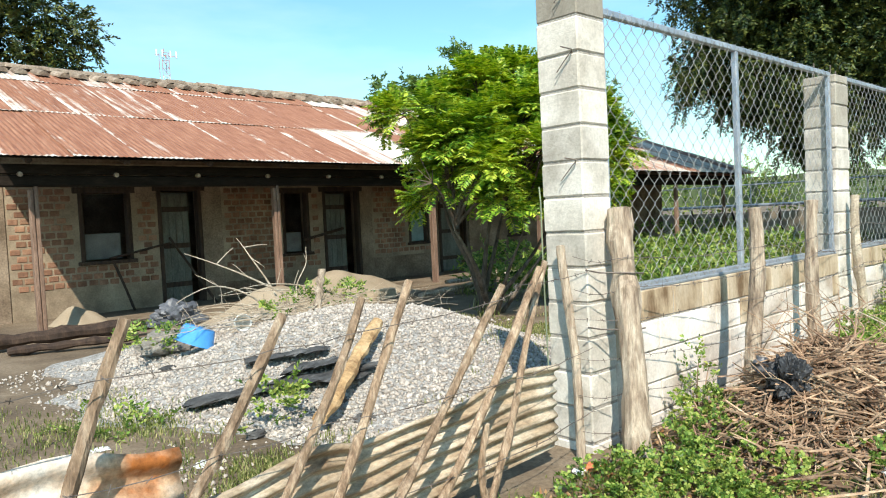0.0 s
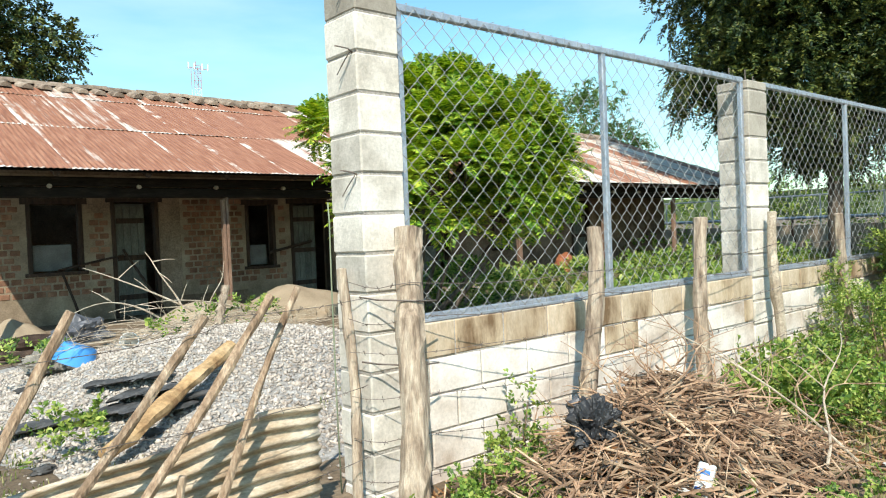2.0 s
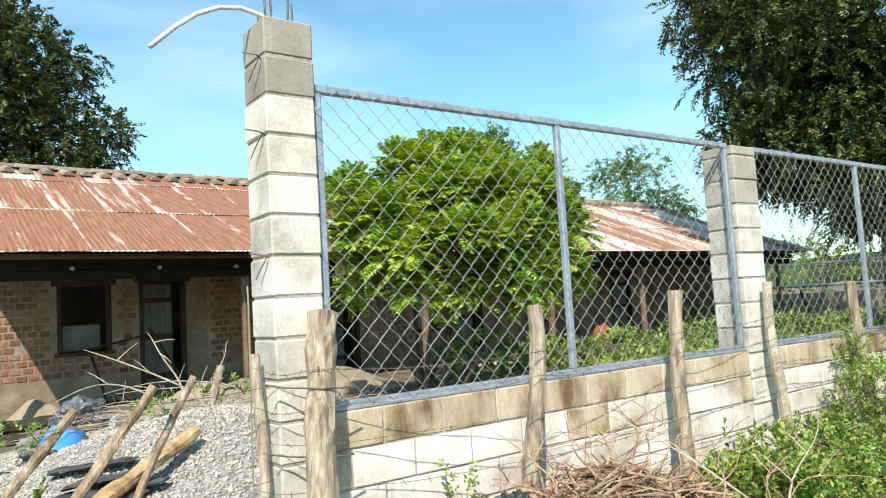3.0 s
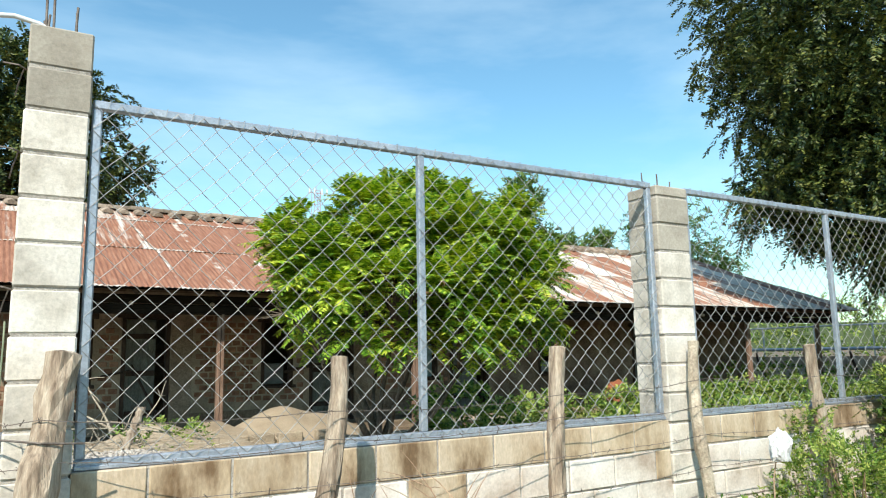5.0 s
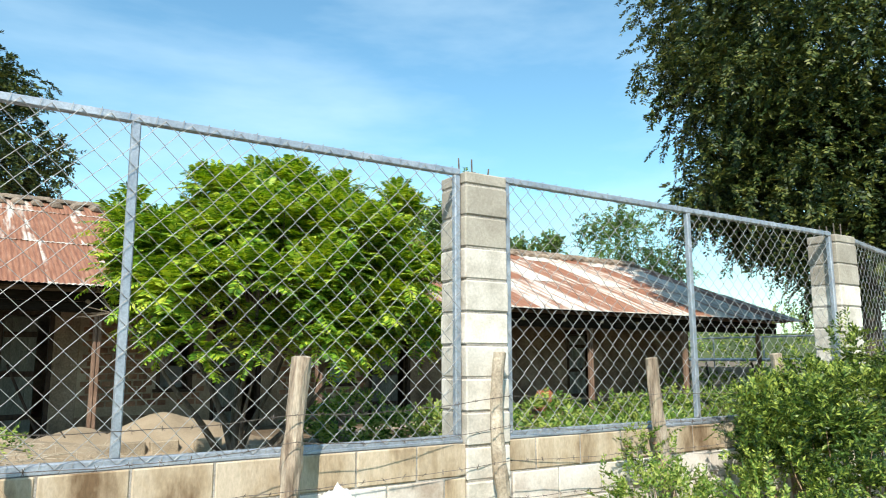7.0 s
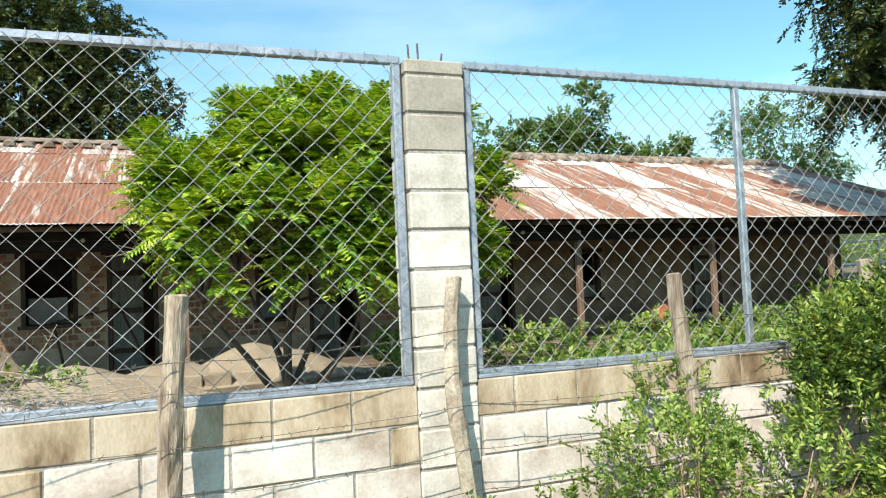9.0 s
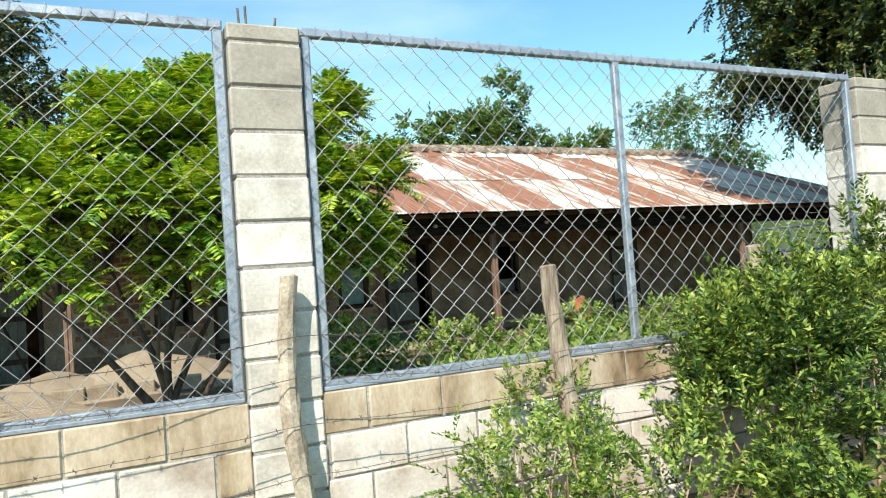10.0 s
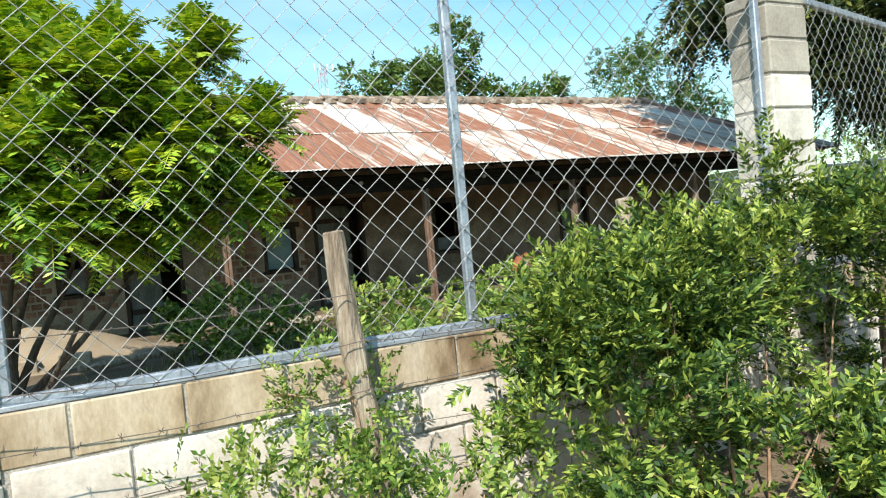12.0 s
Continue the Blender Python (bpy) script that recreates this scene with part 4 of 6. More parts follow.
# wire tying stake, pillar and post together
for zz in (1.03, 0.72):
    g = Geo()
    g.tube([(3.72, 2.53, zz), (3.80, 2.50, zz - 0.02), (3.93, 2.36, zz - 0.03), (4.09, 2.40, zz - 0.045)], 0.0045, 5)
    tagged(g.ob("tie_wire", "rusty_wire"), "dark wire binding a stake to the pillar and post", "wire", "binding wires")
# bent wire prongs in the pillar's joints and a grey pipe on its top
for zz in (2.60, 2.22, 1.62):
    g = Geo()
    g.tube([(3.81, 2.63, zz), (3.77, 2.60, zz + 0.01), (3.71, 2.63, zz + 0.022)], 0.004, 5)
    g.tube([(3.79, 2.62, zz), (3.775, 2.66, zz - 0.05), (3.765, 2.70, zz - 0.10)], 0.003, 5)
    tagged(g.ob("wire_prong", "rusty_wire"), "bent rusty wire sticking out of a pillar joint", "wire", "wire prongs in the pillar")
g = Geo()
g.tube([(3.30, 2.70, 2.60), (3.42, 2.70, 2.72), (3.52, 2.70, 2.80), (3.63, 2.70, 2.855), (3.74, 2.70, 2.875), (3.84, 2.70, 2.86), (3.90, 2.70, 2.83), (3.91, 2.70, 2.80)], 0.012, 10)
tagged(g.ob("bent_pipe", "pvc", smooth=True), "bent pale grey plastic pipe lying on the pillar top", "pipe")
for dx, h in ((-0.06, 0.30), (-0.03, 0.22), (0.06, 0.16)):
    g = Geo().tube([(3.93 + dx, 2.70, 2.80), (3.93 + dx * 1.1, 2.70, 2.82 + h)], 0.006, 6)
    tagged(g.ob("reinforcing_bar", "rusty_wire"), "rusty reinforcing bar rising from the corner pillar", "rebar", "bars of the corner pillar")
g = Geo().tube([(3.772, 2.84, 0.0), (3.775, 2.852, 0.5), (3.785, 2.866, 1.1), (3.79, 2.868, 1.4), (3.79, 2.875, 1.5)], 0.0042, 8)
tagged(g.ob("garden_hose", "hose", smooth=True), "pale green hose hanging beside the pillar", "hose")

# ---- leaning stakes, tin sheets ----
STAKES = [((0.86, 2.50, -0.05), (1.305, 2.53, 1.085), 0.021), ((1.06, 2.48, -0.05), (1.84, 2.53, 1.03), 0.020), ((1.56, 2.50, -0.05), (2.185, 2.53, 1.05), 0.017),
          ((1.79, 2.50, -0.05), (2.48, 2.54, 1.09), 0.019), ((1.98, 2.46, -0.05), (2.93, 2.42, 1.03), 0.018), ((2.29, 2.44, -0.05), (3.22, 2.43, 1.085), 0.019),
          ((2.80, 2.50, -0.05), (3.41, 2.55, 1.10), 0.017), ((2.78, 2.46, -0.05), (2.80, 2.47, 0.42), 0.016), ((0.30, 2.50, -0.05), (0.62, 2.52, 1.10), 0.02),
          ((-0.3, 2.50, -0.05), (0.05, 2.52, 1.08), 0.02)]
for a, b, r in STAKES:
    o = gnarled(a, b, r * 1.1, r * 0.95, rng_t, rings=22, n=8, wobble=0.014, knots=4).ob("leaning_stake", "wood_stake")
    tagged(o, "thin rough wooden stake leaning in the wire fence", "stake", "leaning stakes of the tin fence")
for i, (z0, z1) in enumerate(((0.30, 0.26), (0.62, 0.60), (0.93, 1.02))):
    barbed([(-1.0, 2.47, z0 - 0.02), (0.97 + 0.12 * i, 2.47, z0), (1.30 + 0.24 * i, 2.46, z0), (1.74 + 0.2 * i, 2.47, z0), (2.4 + 0.25 * i, 2.41, (z0 + z1) / 2), (3.0, 2.42, z1), (3.73, 2.53, z1)],
           rng_t, "rusty barbed wire strand holding the leaning stakes", "barbed wire of the tin fence", 0.002, 0.012)


def tin_sheet(name, u0, u1, low, high, bend, mat, label, waves=7, depth=0.015):
    """A warped corrugated sheet; waves run along its length. low, high: z at each end; bend: sideways bow."""
    nu, nv = 40, waves * 8
    v, f = [], []
    for i in range(nu + 1):
        s = i / nu
        x, y = u0[0] + (u1[0] - u0[0]) * s, u0[1] + (u1[1] - u0[1]) * s
        zl, zh = low[0] + (low[1] - low[0]) * s, high[0] + (high[1] - high[0]) * s
        zh += 0.022 * math.sin(s * 9) + 0.012 * math.sin(s * 23 + 1) + 0.02 * noise.noise((s * 9, u0[0], 2.0))
        for j in range(nv + 1):
            t = j / nv
            off = bend * math.sin(math.pi * s) * (0.3 + t) + depth * math.sin(2 * math.pi * waves * t + 0.5 * math.sin(s * 7)) + 0.012 * math.sin(s * 11 + t * 4) + 0.035 * noise.noise((s * 6 + u0[0], t * 2.5, 1.0)) * t
            v.append((x, y + off - 0.10 * t * (1 if bend > 0 else -1) * 0.5, zl + (zh - zl) * t))
    for i in range(nu):
        for j in range(nv):
            f.append((i * (nv + 1) + j, (i + 1) * (nv + 1) + j, (i + 1) * (nv + 1) + j + 1, i * (nv + 1) + j + 1))
    o = part(name, mesh_of(name, v, f, True), mat)
    md = o.modifiers.new("thick", 'SOLIDIFY')
    md.thickness = 0.002
    return tagged(o, label, "tin sheet", "tin sheets of the fence")


tin_sheet("corrugated_tin", (1.36, 2.60), (3.52, 2.64), (0.0, 0.10), (0.45, 0.545), 0.05, "old_tin", "bowed sun-bleached corrugated tin sheet behind the stakes")
tin_sheet("corrugated_tin", (-0.9, 2.68), (1.50, 2.62), (0.06, 0.03), (0.86, 0.62), -0.05, "rusty_tin", "rust-edged pale corrugated tin sheet behind the stakes", 5, 0.017)

# ---- gravel pile with planks and junk ----
def pile_height(x, y):
    a = math.exp(-(((x - 4.72) / 1.45) ** 2 + ((y - 5.75) / 1.45) ** 2) ** 1.4)
    b = 0.10 * math.exp(-(((x - 3.2) / 0.9) ** 2 + ((y - 6.1) / 0.9) ** 2))
    c = 0.22 * math.exp(-(((x - 3.7) / 1.0) ** 2 + ((y - 4.3) / 0.8) ** 2))
    d = 0.30 * math.exp(-(((x - 4.9) / 1.4) ** 2 + ((y - 8.1) / 0.9) ** 2))
    return 0.54 * a + b + c * 0.5 + d + 0.03 * noise.noise((x * 1.7, y * 1.7, 5)) - 0.03


def build_gravel():
    p = thing("gravel_pile", "broad low heap of pale grey gravel in the yard", "gravel pile")
    xs = [2.0 + 0.1 * i for i in range(58)]
    ys = [3.1 + 0.1 * i for i in range(62)]
    v = [(x, y, max(pile_height(x, y), -0.06)) for y in ys for x in xs]
    n = len(xs)
    f = [(j * n + i, j * n + i + 1, (j + 1) * n + i + 1, (j + 1) * n + i) for j in range(len(ys) - 1) for i in range(n - 1)]
    part("mound", mesh_of("mound", v, f, True), "gravel_bed", p, "packed bed of the heap")
    rng = np.random.default_rng(3)
    pts = []
    while len(pts) < 30000:
        x, y = rng.uniform(2.1, 7.6), rng.uniform(3.0, 8.4)
        h = pile_height(x, y)
        if h > 0.015 or (h > -0.025 and rng.random() < 0.12):
            pts.append((x, y, max(h, 0.0)))
    P = np.array(pts)
    octa = np.array([(1, 0, 0), (-1, 0, 0), (0, 1, 0), (0, -1, 0), (0, 0, 1), (0, 0, -1)], float)
    tri = np.array([(0, 2, 4), (2, 1, 4), (1, 3, 4), (3, 0, 4), (2, 0, 5), (1, 2, 5), (3, 1, 5), (0, 3, 5)])
    k = len(P)
    size = rng.gamma(7, 0.0019, k)[:, None] * rng.uniform(0.65, 1.3, (k, 3))
    size[:, 2] *= 0.75
    a = rng.uniform(0, 6.28, k)
    V = octa[None] * rng.uniform(0.75, 1.25, (k, 6, 1)) * size[:, None, :]
    ca, sa = np.cos(a)[:, None], np.sin(a)[:, None]
    X, Y = V[:, :, 0] * ca - V[:, :, 1] * sa, V[:, :, 0] * sa + V[:, :, 1] * ca
    tz = rng.normal(0, 0.4, (k, 1))
    V = np.stack([X, Y, V[:, :, 2] + X * tz], axis=2) + P[:, None, :] + np.array([0, 0, 0.006])
    F = (tri[None] + (np.arange(k) * 6)[:, None, None]).reshape(-1, 3)
    tagged(part("stones", mesh_of("stones", V.reshape(-1, 3), F), "gravel", p, "loose grey and white gravel stones"), kind="stuff")


build_gravel()


def plank(name, a, b, w, t, mat, label, category, rough=0.12, jag=0.0):
    """A rough-hewn length of wood lying from a to b."""
    g = Geo()
    A, B = Vector(a), Vector(b)
    n = 14
    pts = [A.lerp(B, i / n) + Vector((rng_t.uniform(-1, 1), rng_t.uniform(-1, 1), rng_t.uniform(-1, 1))) * 0.008 for i in range(n + 1)]
    rad = [w * (0.8 + 0.3 * math.sin(i * 0.9 + w * 50) ** 2) * rng_t.uniform(0.9, 1.1) * (1 - jag * (i / n)) for i in range(n + 1)]
    g.tube(pts, rad, 9, rough=rough, rng=rng_t)
    d = (B - A).normalized()
    nrm = Vector((0, 0, 1))
    nrm = (nrm - d * nrm.dot(d)).normalized()
    g.v = [tuple(Vector(q) - nrm * ((Vector(q) - A).dot(nrm) * (1 - t / w))) for q in g.v]
    return tagged(g.ob(name, mat), label, category)


plank("split_log", (2.98, 4.02, 0.14), (4.14, 4.86, 0.52), 0.058, 0.05, "wood_yellow", "yellow split log lying propped on the gravel", "log")
plank("charred_plank", (2.71, 5.31, 0.1), (3.8, 4.44, 0.30), 0.13, 0.022, "char", "long blackened burnt plank lying on the gravel", "plank", 0.28, 0.35)
plank("charred_plank", (3.22, 4.98, 0.2), (3.61, 4.39, 0.25), 0.17, 0.022, "char", "broad blackened burnt board on the gravel", "plank", 0.28, 0.35)
plank("charred_plank", (3.29, 5.48, 0.29), (3.72, 4.97, 0.38), 0.13, 0.022, "char", "short charred board lying on the gravel", "plank", 0.28, 0.35)
plank("charred_plank", (3.38, 5.02, 0.26), (3.70, 4.70, 0.33), 0.16, 0.022, "char", "ragged charred board lying on the gravel", "plank", 0.28, 0.35)
plank("wooden_stub", (4.95, 6.9, 0.4), (5.12, 7.0, 0.85), 0.045, 0.04, "wood_grey", "short upright wooden stub in the brush heap", "stake")


def bowl(name, category, at, r, h, tilt, mat, label):
    o = thing(name, label, category, at)
    o.rotation_euler = tuple(radians(a) for a in tilt)
    prof = [(0.0, 0.0), (r * 0.72, 0.0), (r * 0.76, 0.006), (r * 0.94, h * 0.93), (r * 1.04, h * 0.95), (r * 1.05, h), (r * 0.93, h), (r * 0.73, 0.012), (0.0, 0.010)]
    n = 32
    v, f = [], []
    for x, z in prof:
        for k in range(n):
            v.append((x * math.cos(2 * math.pi * k / n), x * math.sin(2 * math.pi * k / n), z))
    for j in range(len(prof) - 1):
        for k in range(n):
            f.append((j * n + k, j * n + (k + 1) % n, (j + 1) * n + (k + 1) % n, (j + 1) * n + k))
    part("bowl", mesh_of("bowl", v, f, True), mat, o)


bowl("washbasin", "basin", (3.66, 7.03, 0.395), 0.20, 0.17, (194, 18, 20), "blue", "blue plastic washbasin lying upside down on the gravel")


def crumpled(name, at, size, mat, label, category, seed, n=2, jag=0.35, flat=1.0):
    """A crumpled lump (bag, sheet, rag)."""
    bm = bmesh.new()
    bmesh.ops.create_icosphere(bm, subdivisions=n + 1, radius=1.0)
    for v in bm.verts:
        d = v.co.normalized()
        k = 1 + jag * noise.noise(d * 2.2 + Vector((seed, 0, 0))) + jag * 0.7 * abs(noise.noise(d * 5.5 + Vector((0, seed, 0)))) - 0.1
        v.co = Vector((d.x * size[0] * k, d.y * size[1] * k, max(d.z * size[2] * k, -size[2] * 0.5) * flat))
    me = bpy.data.meshes.new(name)
    bm.to_mesh(me)
    bm.free()
    o = part(name, me, mat)
    o.location = at
    return tagged(o, label, category)


crumpled("plastic_sheet", (4.0, 8.3, 0.36), (0.27, 0.18, 0.16), "grey_plastic", "crumpled dark grey plastic sheet beside the gravel", "plastic sheet", 2, 3, 0.6)
crumpled("old_sack", (3.60, 7.65, 0.18), (0.32, 0.24, 0.15), "sack", "grey holed sack cloth spread beside the basin", "sack", 7, 3, 0.35)
bowl("bucket", "bucket", (4.16, 7.12, 0.37), 0.085, 0.22, (84, -8, -24), "white_plastic", "white plastic bucket lying on its side on the gravel")
for k, (x, y) in enumerate(((2.75, 4.4), (3.3, 4.0), (3.05, 6.4), (3.35, 4.35))):
    crumpled("charcoal_lump", (x, y, max(pile_height(x, y), 0) + 0.02), (0.07, 0.05, 0.03), "char", "small black lump of charcoal", "charcoal", 20 + k, 2, 0.5)["group"] = "charcoal lumps"
for k, (x, y) in enumerate(((2.3, 4.2), (2.55, 3.7), (2.0, 3.6), (4.9, 7.0), (2.0, 5.0))):
    crumpled("paper_scrap", (x, y, max(pile_height(x, y), 0) + 0.012), (0.06, 0.05, 0.012), "white_plastic", "pale scrap of paper on the ground", "litter", 40 + k, 2, 0.5)["group"] = "paper scraps"

# brush heap of dead branches
def dead_branch(a, b, r, bow, rng, forks=2):
    g = Geo()
    A, B = Vector(a), Vector(b)
    side = (B - A).cross(Vector((0, 0, 1))).normalized()
    pts = []
    for i in range(11):
        s = i / 10
        pts.append(A.lerp(B, s) + Vector((0, 0, 1)) * bow * 4 * s * (1 - s) + side * 0.03 * math.sin(s * 8 + r * 900))
    g.tube(pts, [r * (1 - 0.75 * i / 10) for i in range(11)], 6)
    for _ in range(forks):
        i = rng.randint(4, 8)
        d = Vector((rng.uniform(-1, 1), rng.uniform(-1, 1), rng.uniform(-0.2, 1))).normalized() * rng.uniform(0.1, 0.3)
        g.tube([pts[i], pts[i] + d * 0.6 + Vector((0, 0, .01)), pts[i] + d], [r * 0.5, r * 0.35, r * 0.15], 5)
    return g


rng_d = random.Random(8)
BIG = [((5.0, 7.6, 0.55), (3.95, 7.9, 1.10), 0.014, 0.03), ((4.95, 7.7, 0.5), (4.62, 8.0, 1.24), 0.014, 0.05), ((5.2, 7.7, 0.45), (5.55, 7.9, 1.08), 0.010, 0.02),
       ((4.6, 7.5, 0.5), (3.6, 7.4, 0.62), 0.012, 0.18), ((5.6, 7.5, 0.5), (4.0, 7.3, 0.66), 0.011, 0.12), ((5.9, 7.4, 0.42), (4.2, 7.6, 0.62), 0.012, 0.08)]
for k in range(110):
    x, y = rng_d.uniform(4.0, 6.4), rng_d.uniform(6.8, 8.2)
    a = rng_d.uniform(-0.7, 0.7) + (math.pi if rng_d.random() < 0.5 else 0)
    L = rng_d.uniform(0.5, 1.2)
    h = max(pile_height(x, y), 0.1) + rng_d.uniform(0.02, 0.14)
    BIG.append(((x, y, h), (x + L * math.cos(a), y + L * math.sin(a) * 0.5, h + rng_d.uniform(-0.08, 0.12)), rng_d.uniform(0.003, 0.008), rng_d.uniform(0.0, 0.10)))
for a, b, r, bow in BIG:
    tagged(dead_branch(a, b, r, bow, rng_d).ob("dead_branch", "branch_grey"), "bare grey dead branch in the brush heap", "branch", "branches of the brush heap")

# sand heap, adobe blocks, poles by the veranda
def heap(name, cx, cy, rx, ry, h, mat, label, category, seed):
    n, m = 28, 9
    v, f = [(cx, cy, h)], []
    for j in range(1, m + 1):
        s = j / m
        for k in range(n):
            a = 2 * math.pi * k / n
            w = 1 + 0.16 * noise.noise((math.cos(a) * 1.5, math.sin(a) * 1.5, seed))
            z = h * (0.5 + 0.5 * math.cos(math.pi * s)) * (1 + 0.3 * noise.noise((math.cos(a) * s * 2.5, math.sin(a) * s * 2.5, seed + 3))) - 0.02 * (j == m)
            v.append((cx + rx * s * w * math.cos(a), cy + ry * s * w * math.sin(a), z))
    for k in range(n):
        f.append((0, 1 + k, 1 + (k + 1) % n))
    for j in range(m - 1):
        for k in range(n):
            f.append((1 + j * n + k, 1 + (j + 1) * n + k, 1 + (j + 1) * n + (k + 1) % n, 1 + j * n + (k + 1) % n))
    return tagged(part(name, mesh_of(name, v, f, True), mat), label, category)


heap("earth_heap", 4.02, 11.85, 0.55, 0.45, 0.30, "sand", "pale smooth heap of earth on the veranda edge", "earth heap", 9.0)
heap("earth_bank", 5.8, 8.95, 1.9, 0.6, 0.50, "sand", "pale earth bank behind the dead branches", "earth heap", 6.0)
plank("fallen_log", (2.1, 10.35, 0.12), (4.5, 9.75, 0.15), 0.10, 0.09, "wood_dark", "dark rotten log lying along the veranda edge", "log", 0.12)
plank("fallen_log", (2.6, 9.7, 0.06), (3.9, 9.2, 0.09), 0.06, 0.05, "wood_dark", "thin dark log lying before the veranda", "log", 0.12)
heap("sand_heap", 6.75, 10.55, 1.35, 0.85, 0.36, "sand", "heap of building sand at the veranda post", "sand heap", 1.0)
heap("sand_heap", 8.05, 10.6, 1.7, 0.9, 0.52, "sand", "heap of building sand beside the veranda", "sand heap", 4.0)
for k, (x, y) in enumerate(((6.0, 10.2), (6.45, 10.1), (6.95, 9.95), (7.35, 9.95), (7.8, 9.95), (8.4, 9.9))):
    v, f = chamfered(0.38, 0.16, 0.20, 0.015)
    o = part("adobe_block", mesh_of("adobe_block", v, f), "adobe")
    o.matrix_world = pose(x, y, 0.09, 0, rng_d.uniform(-4, 4), rng_d.uniform(-8, 8))
    tagged(o, "sun-dried adobe block lying before the sand heap", "adobe block", "adobe blocks by the veranda")
for a, b, r, m in (((5.15, 12.55, 0.06), (4.95, 12.86, 0.95), 0.022, "wood_dark"), ((6.45, 12.2, 0.06), (5.95, 12.85, 1.25), 0.022, "wood_dark"), ((4.9, 12.84, 0.95), (5.95, 12.84, 1.15), 0.02, "wood_dark"),
                   ((9.7, 12.75, 1.25), (8.75, 12.80, 1.05), 0.03, "wood_dark")):
    tagged(gnarled(a, b, r, r * 0.9, rng_d, wobble=0.005).ob("leaning_pole", m), "dark pole leaning against the house wall", "pole", "poles at the house wall")
crumpled("clay_pot", (16.6, 11.6, 0.32), (0.30, 0.25, 0.34), "clay_pot", "rusty brown clay pot on the veranda", "pot", 55, 3, 0.15)
for k, (a, b) in enumerate((((10.2, 10.2, 0.12), (13.6, 10.0, 0.16)), ((8.4, 9.0, 0.1), (10.6, 9.3, 0.14)))):
    plank("fallen_pole", a, b, 0.06, 0.05, "wood_grey", "grey wooden pole lying on the yard ground", "pole", 0.1)

# ---- dry brush heap on the street side ----
def street_heap_height(x, y):
    return 0.42 * math.exp(-(((x - 5.05) / 0.80) ** 2 + ((y - 1.72) / 0.43) ** 2) ** 1.2)


def build_brush():
    p = thing("brush_heap", "heap of dry brown stalks and twigs with litter beside the wall", "brush heap")
    rng = random.Random(17)
    n = 22
    v = [(3.9 + 2.3 * i / n, 0.8 + 1.55 * j / n, street_heap_height(3.9 + 2.3 * i / n, 0.8 + 1.55 * j / n) * 0.85 - 0.03) for j in range(n + 1) for i in range(n + 1)]
    f = [(j * (n + 1) + i, j * (n + 1) + i + 1, (j + 1) * (n + 1) + i + 1, (j + 1) * (n + 1) + i) for j in range(n) for i in range(n)]
    part("core", mesh_of("core", v, f, True), "litter_bed", p, "matted dry leaves")
    stalks = Geo()
    for k in range(3000):
        x, y = rng.gauss(5.05, 0.52), rng.gauss(1.68, 0.31)
        if y > 2.45 or x < 3.9 or x > 6.6:
            continue
        h = street_heap_height(x, y) + rng.uniform(-0.03, 0.05)
        a = rng.uniform(0, math.pi * 2)
        L = rng.uniform(0.10, 0.50)
        up = rng.gauss(0.08, 0.35)
        d = Vector((math.cos(a), math.sin(a), up - 0.25 * ((x - 5.05) * math.cos(a) + (y - 1.6) * math.sin(a)))).normalized() * L
        q = Vector((x, y, max(h, 0.02)))
        bend = Vector((rng.uniform(-1, 1), rng.uniform(-1, 1), rng.uniform(-.3, 1))) * L * 0.17
        r = rng.uniform(0.0022, 0.0085) * (1.25 if rng.random() < 0.15 else 0.9)
        e = q + d * 0.5
        s = q - d * 0.5
        s.z, e.z = max(s.z, 0.01), max(e.z, 0.01)
        if max(s.y, e.y) > 2.55:
            continue
        stalks.tube([s, q + bend, e], [r, r, r * 0.6], 4, cap=False)
    tagged(stalks.ob("stalks", "twig", p, label="tangled dry brown stalks"), kind="stuff")
    for k in range(26):
        x, y = rng.gauss(5.1, 0.5), rng.gauss(1.7, 0.25)
        a = rng.uniform(-0.6, 2.2)
        L = rng.uniform(0.5, 0.95)
        h = street_heap_height(x, y)
        e = (x + L * math.cos(a) * 0.9, min(y + L * math.sin(a) * 0.4, 2.4), h + rng.uniform(0.1, 0.35))
        dead_branch((x, y, h), e, rng.uniform(0.004, 0.007), rng.uniform(0.02, 0.12), rng, 3).ob("long_twig", "twig", p, label="long bent dry twig")
    for k in range(26):
        x, y = rng.uniform(4.5, 5.9), rng.uniform(1.0, 1.4)
        a = rng.uniform(0.2, 2.6)
        L = rng.uniform(0.35, 0.75)
        e = (x + L * math.cos(a), y + L * math.sin(a) * 0.7, street_heap_height(x, y) + rng.uniform(0.15, 0.40))
        dead_branch((x, y, 0.01), e, rng.uniform(0.0035, 0.006), rng.uniform(0.02, 0.10), rng, 2).ob("long_twig", "twig", p, label="long bent dry twig")
    dead_branch((5.4, 1.1, 0.12), (6.35, 1.35, 0.62), 0.008, 0.02, rng, 2).ob("long_twig", "branch_grey", p, label="long pale bare twig")
    dead_branch((5.75, 1.05, 0.05), (5.15, 1.9, 0.78), 0.008, 0.10, rng, 2).ob("long_twig", "branch_grey", p, label="long pale bare twig")


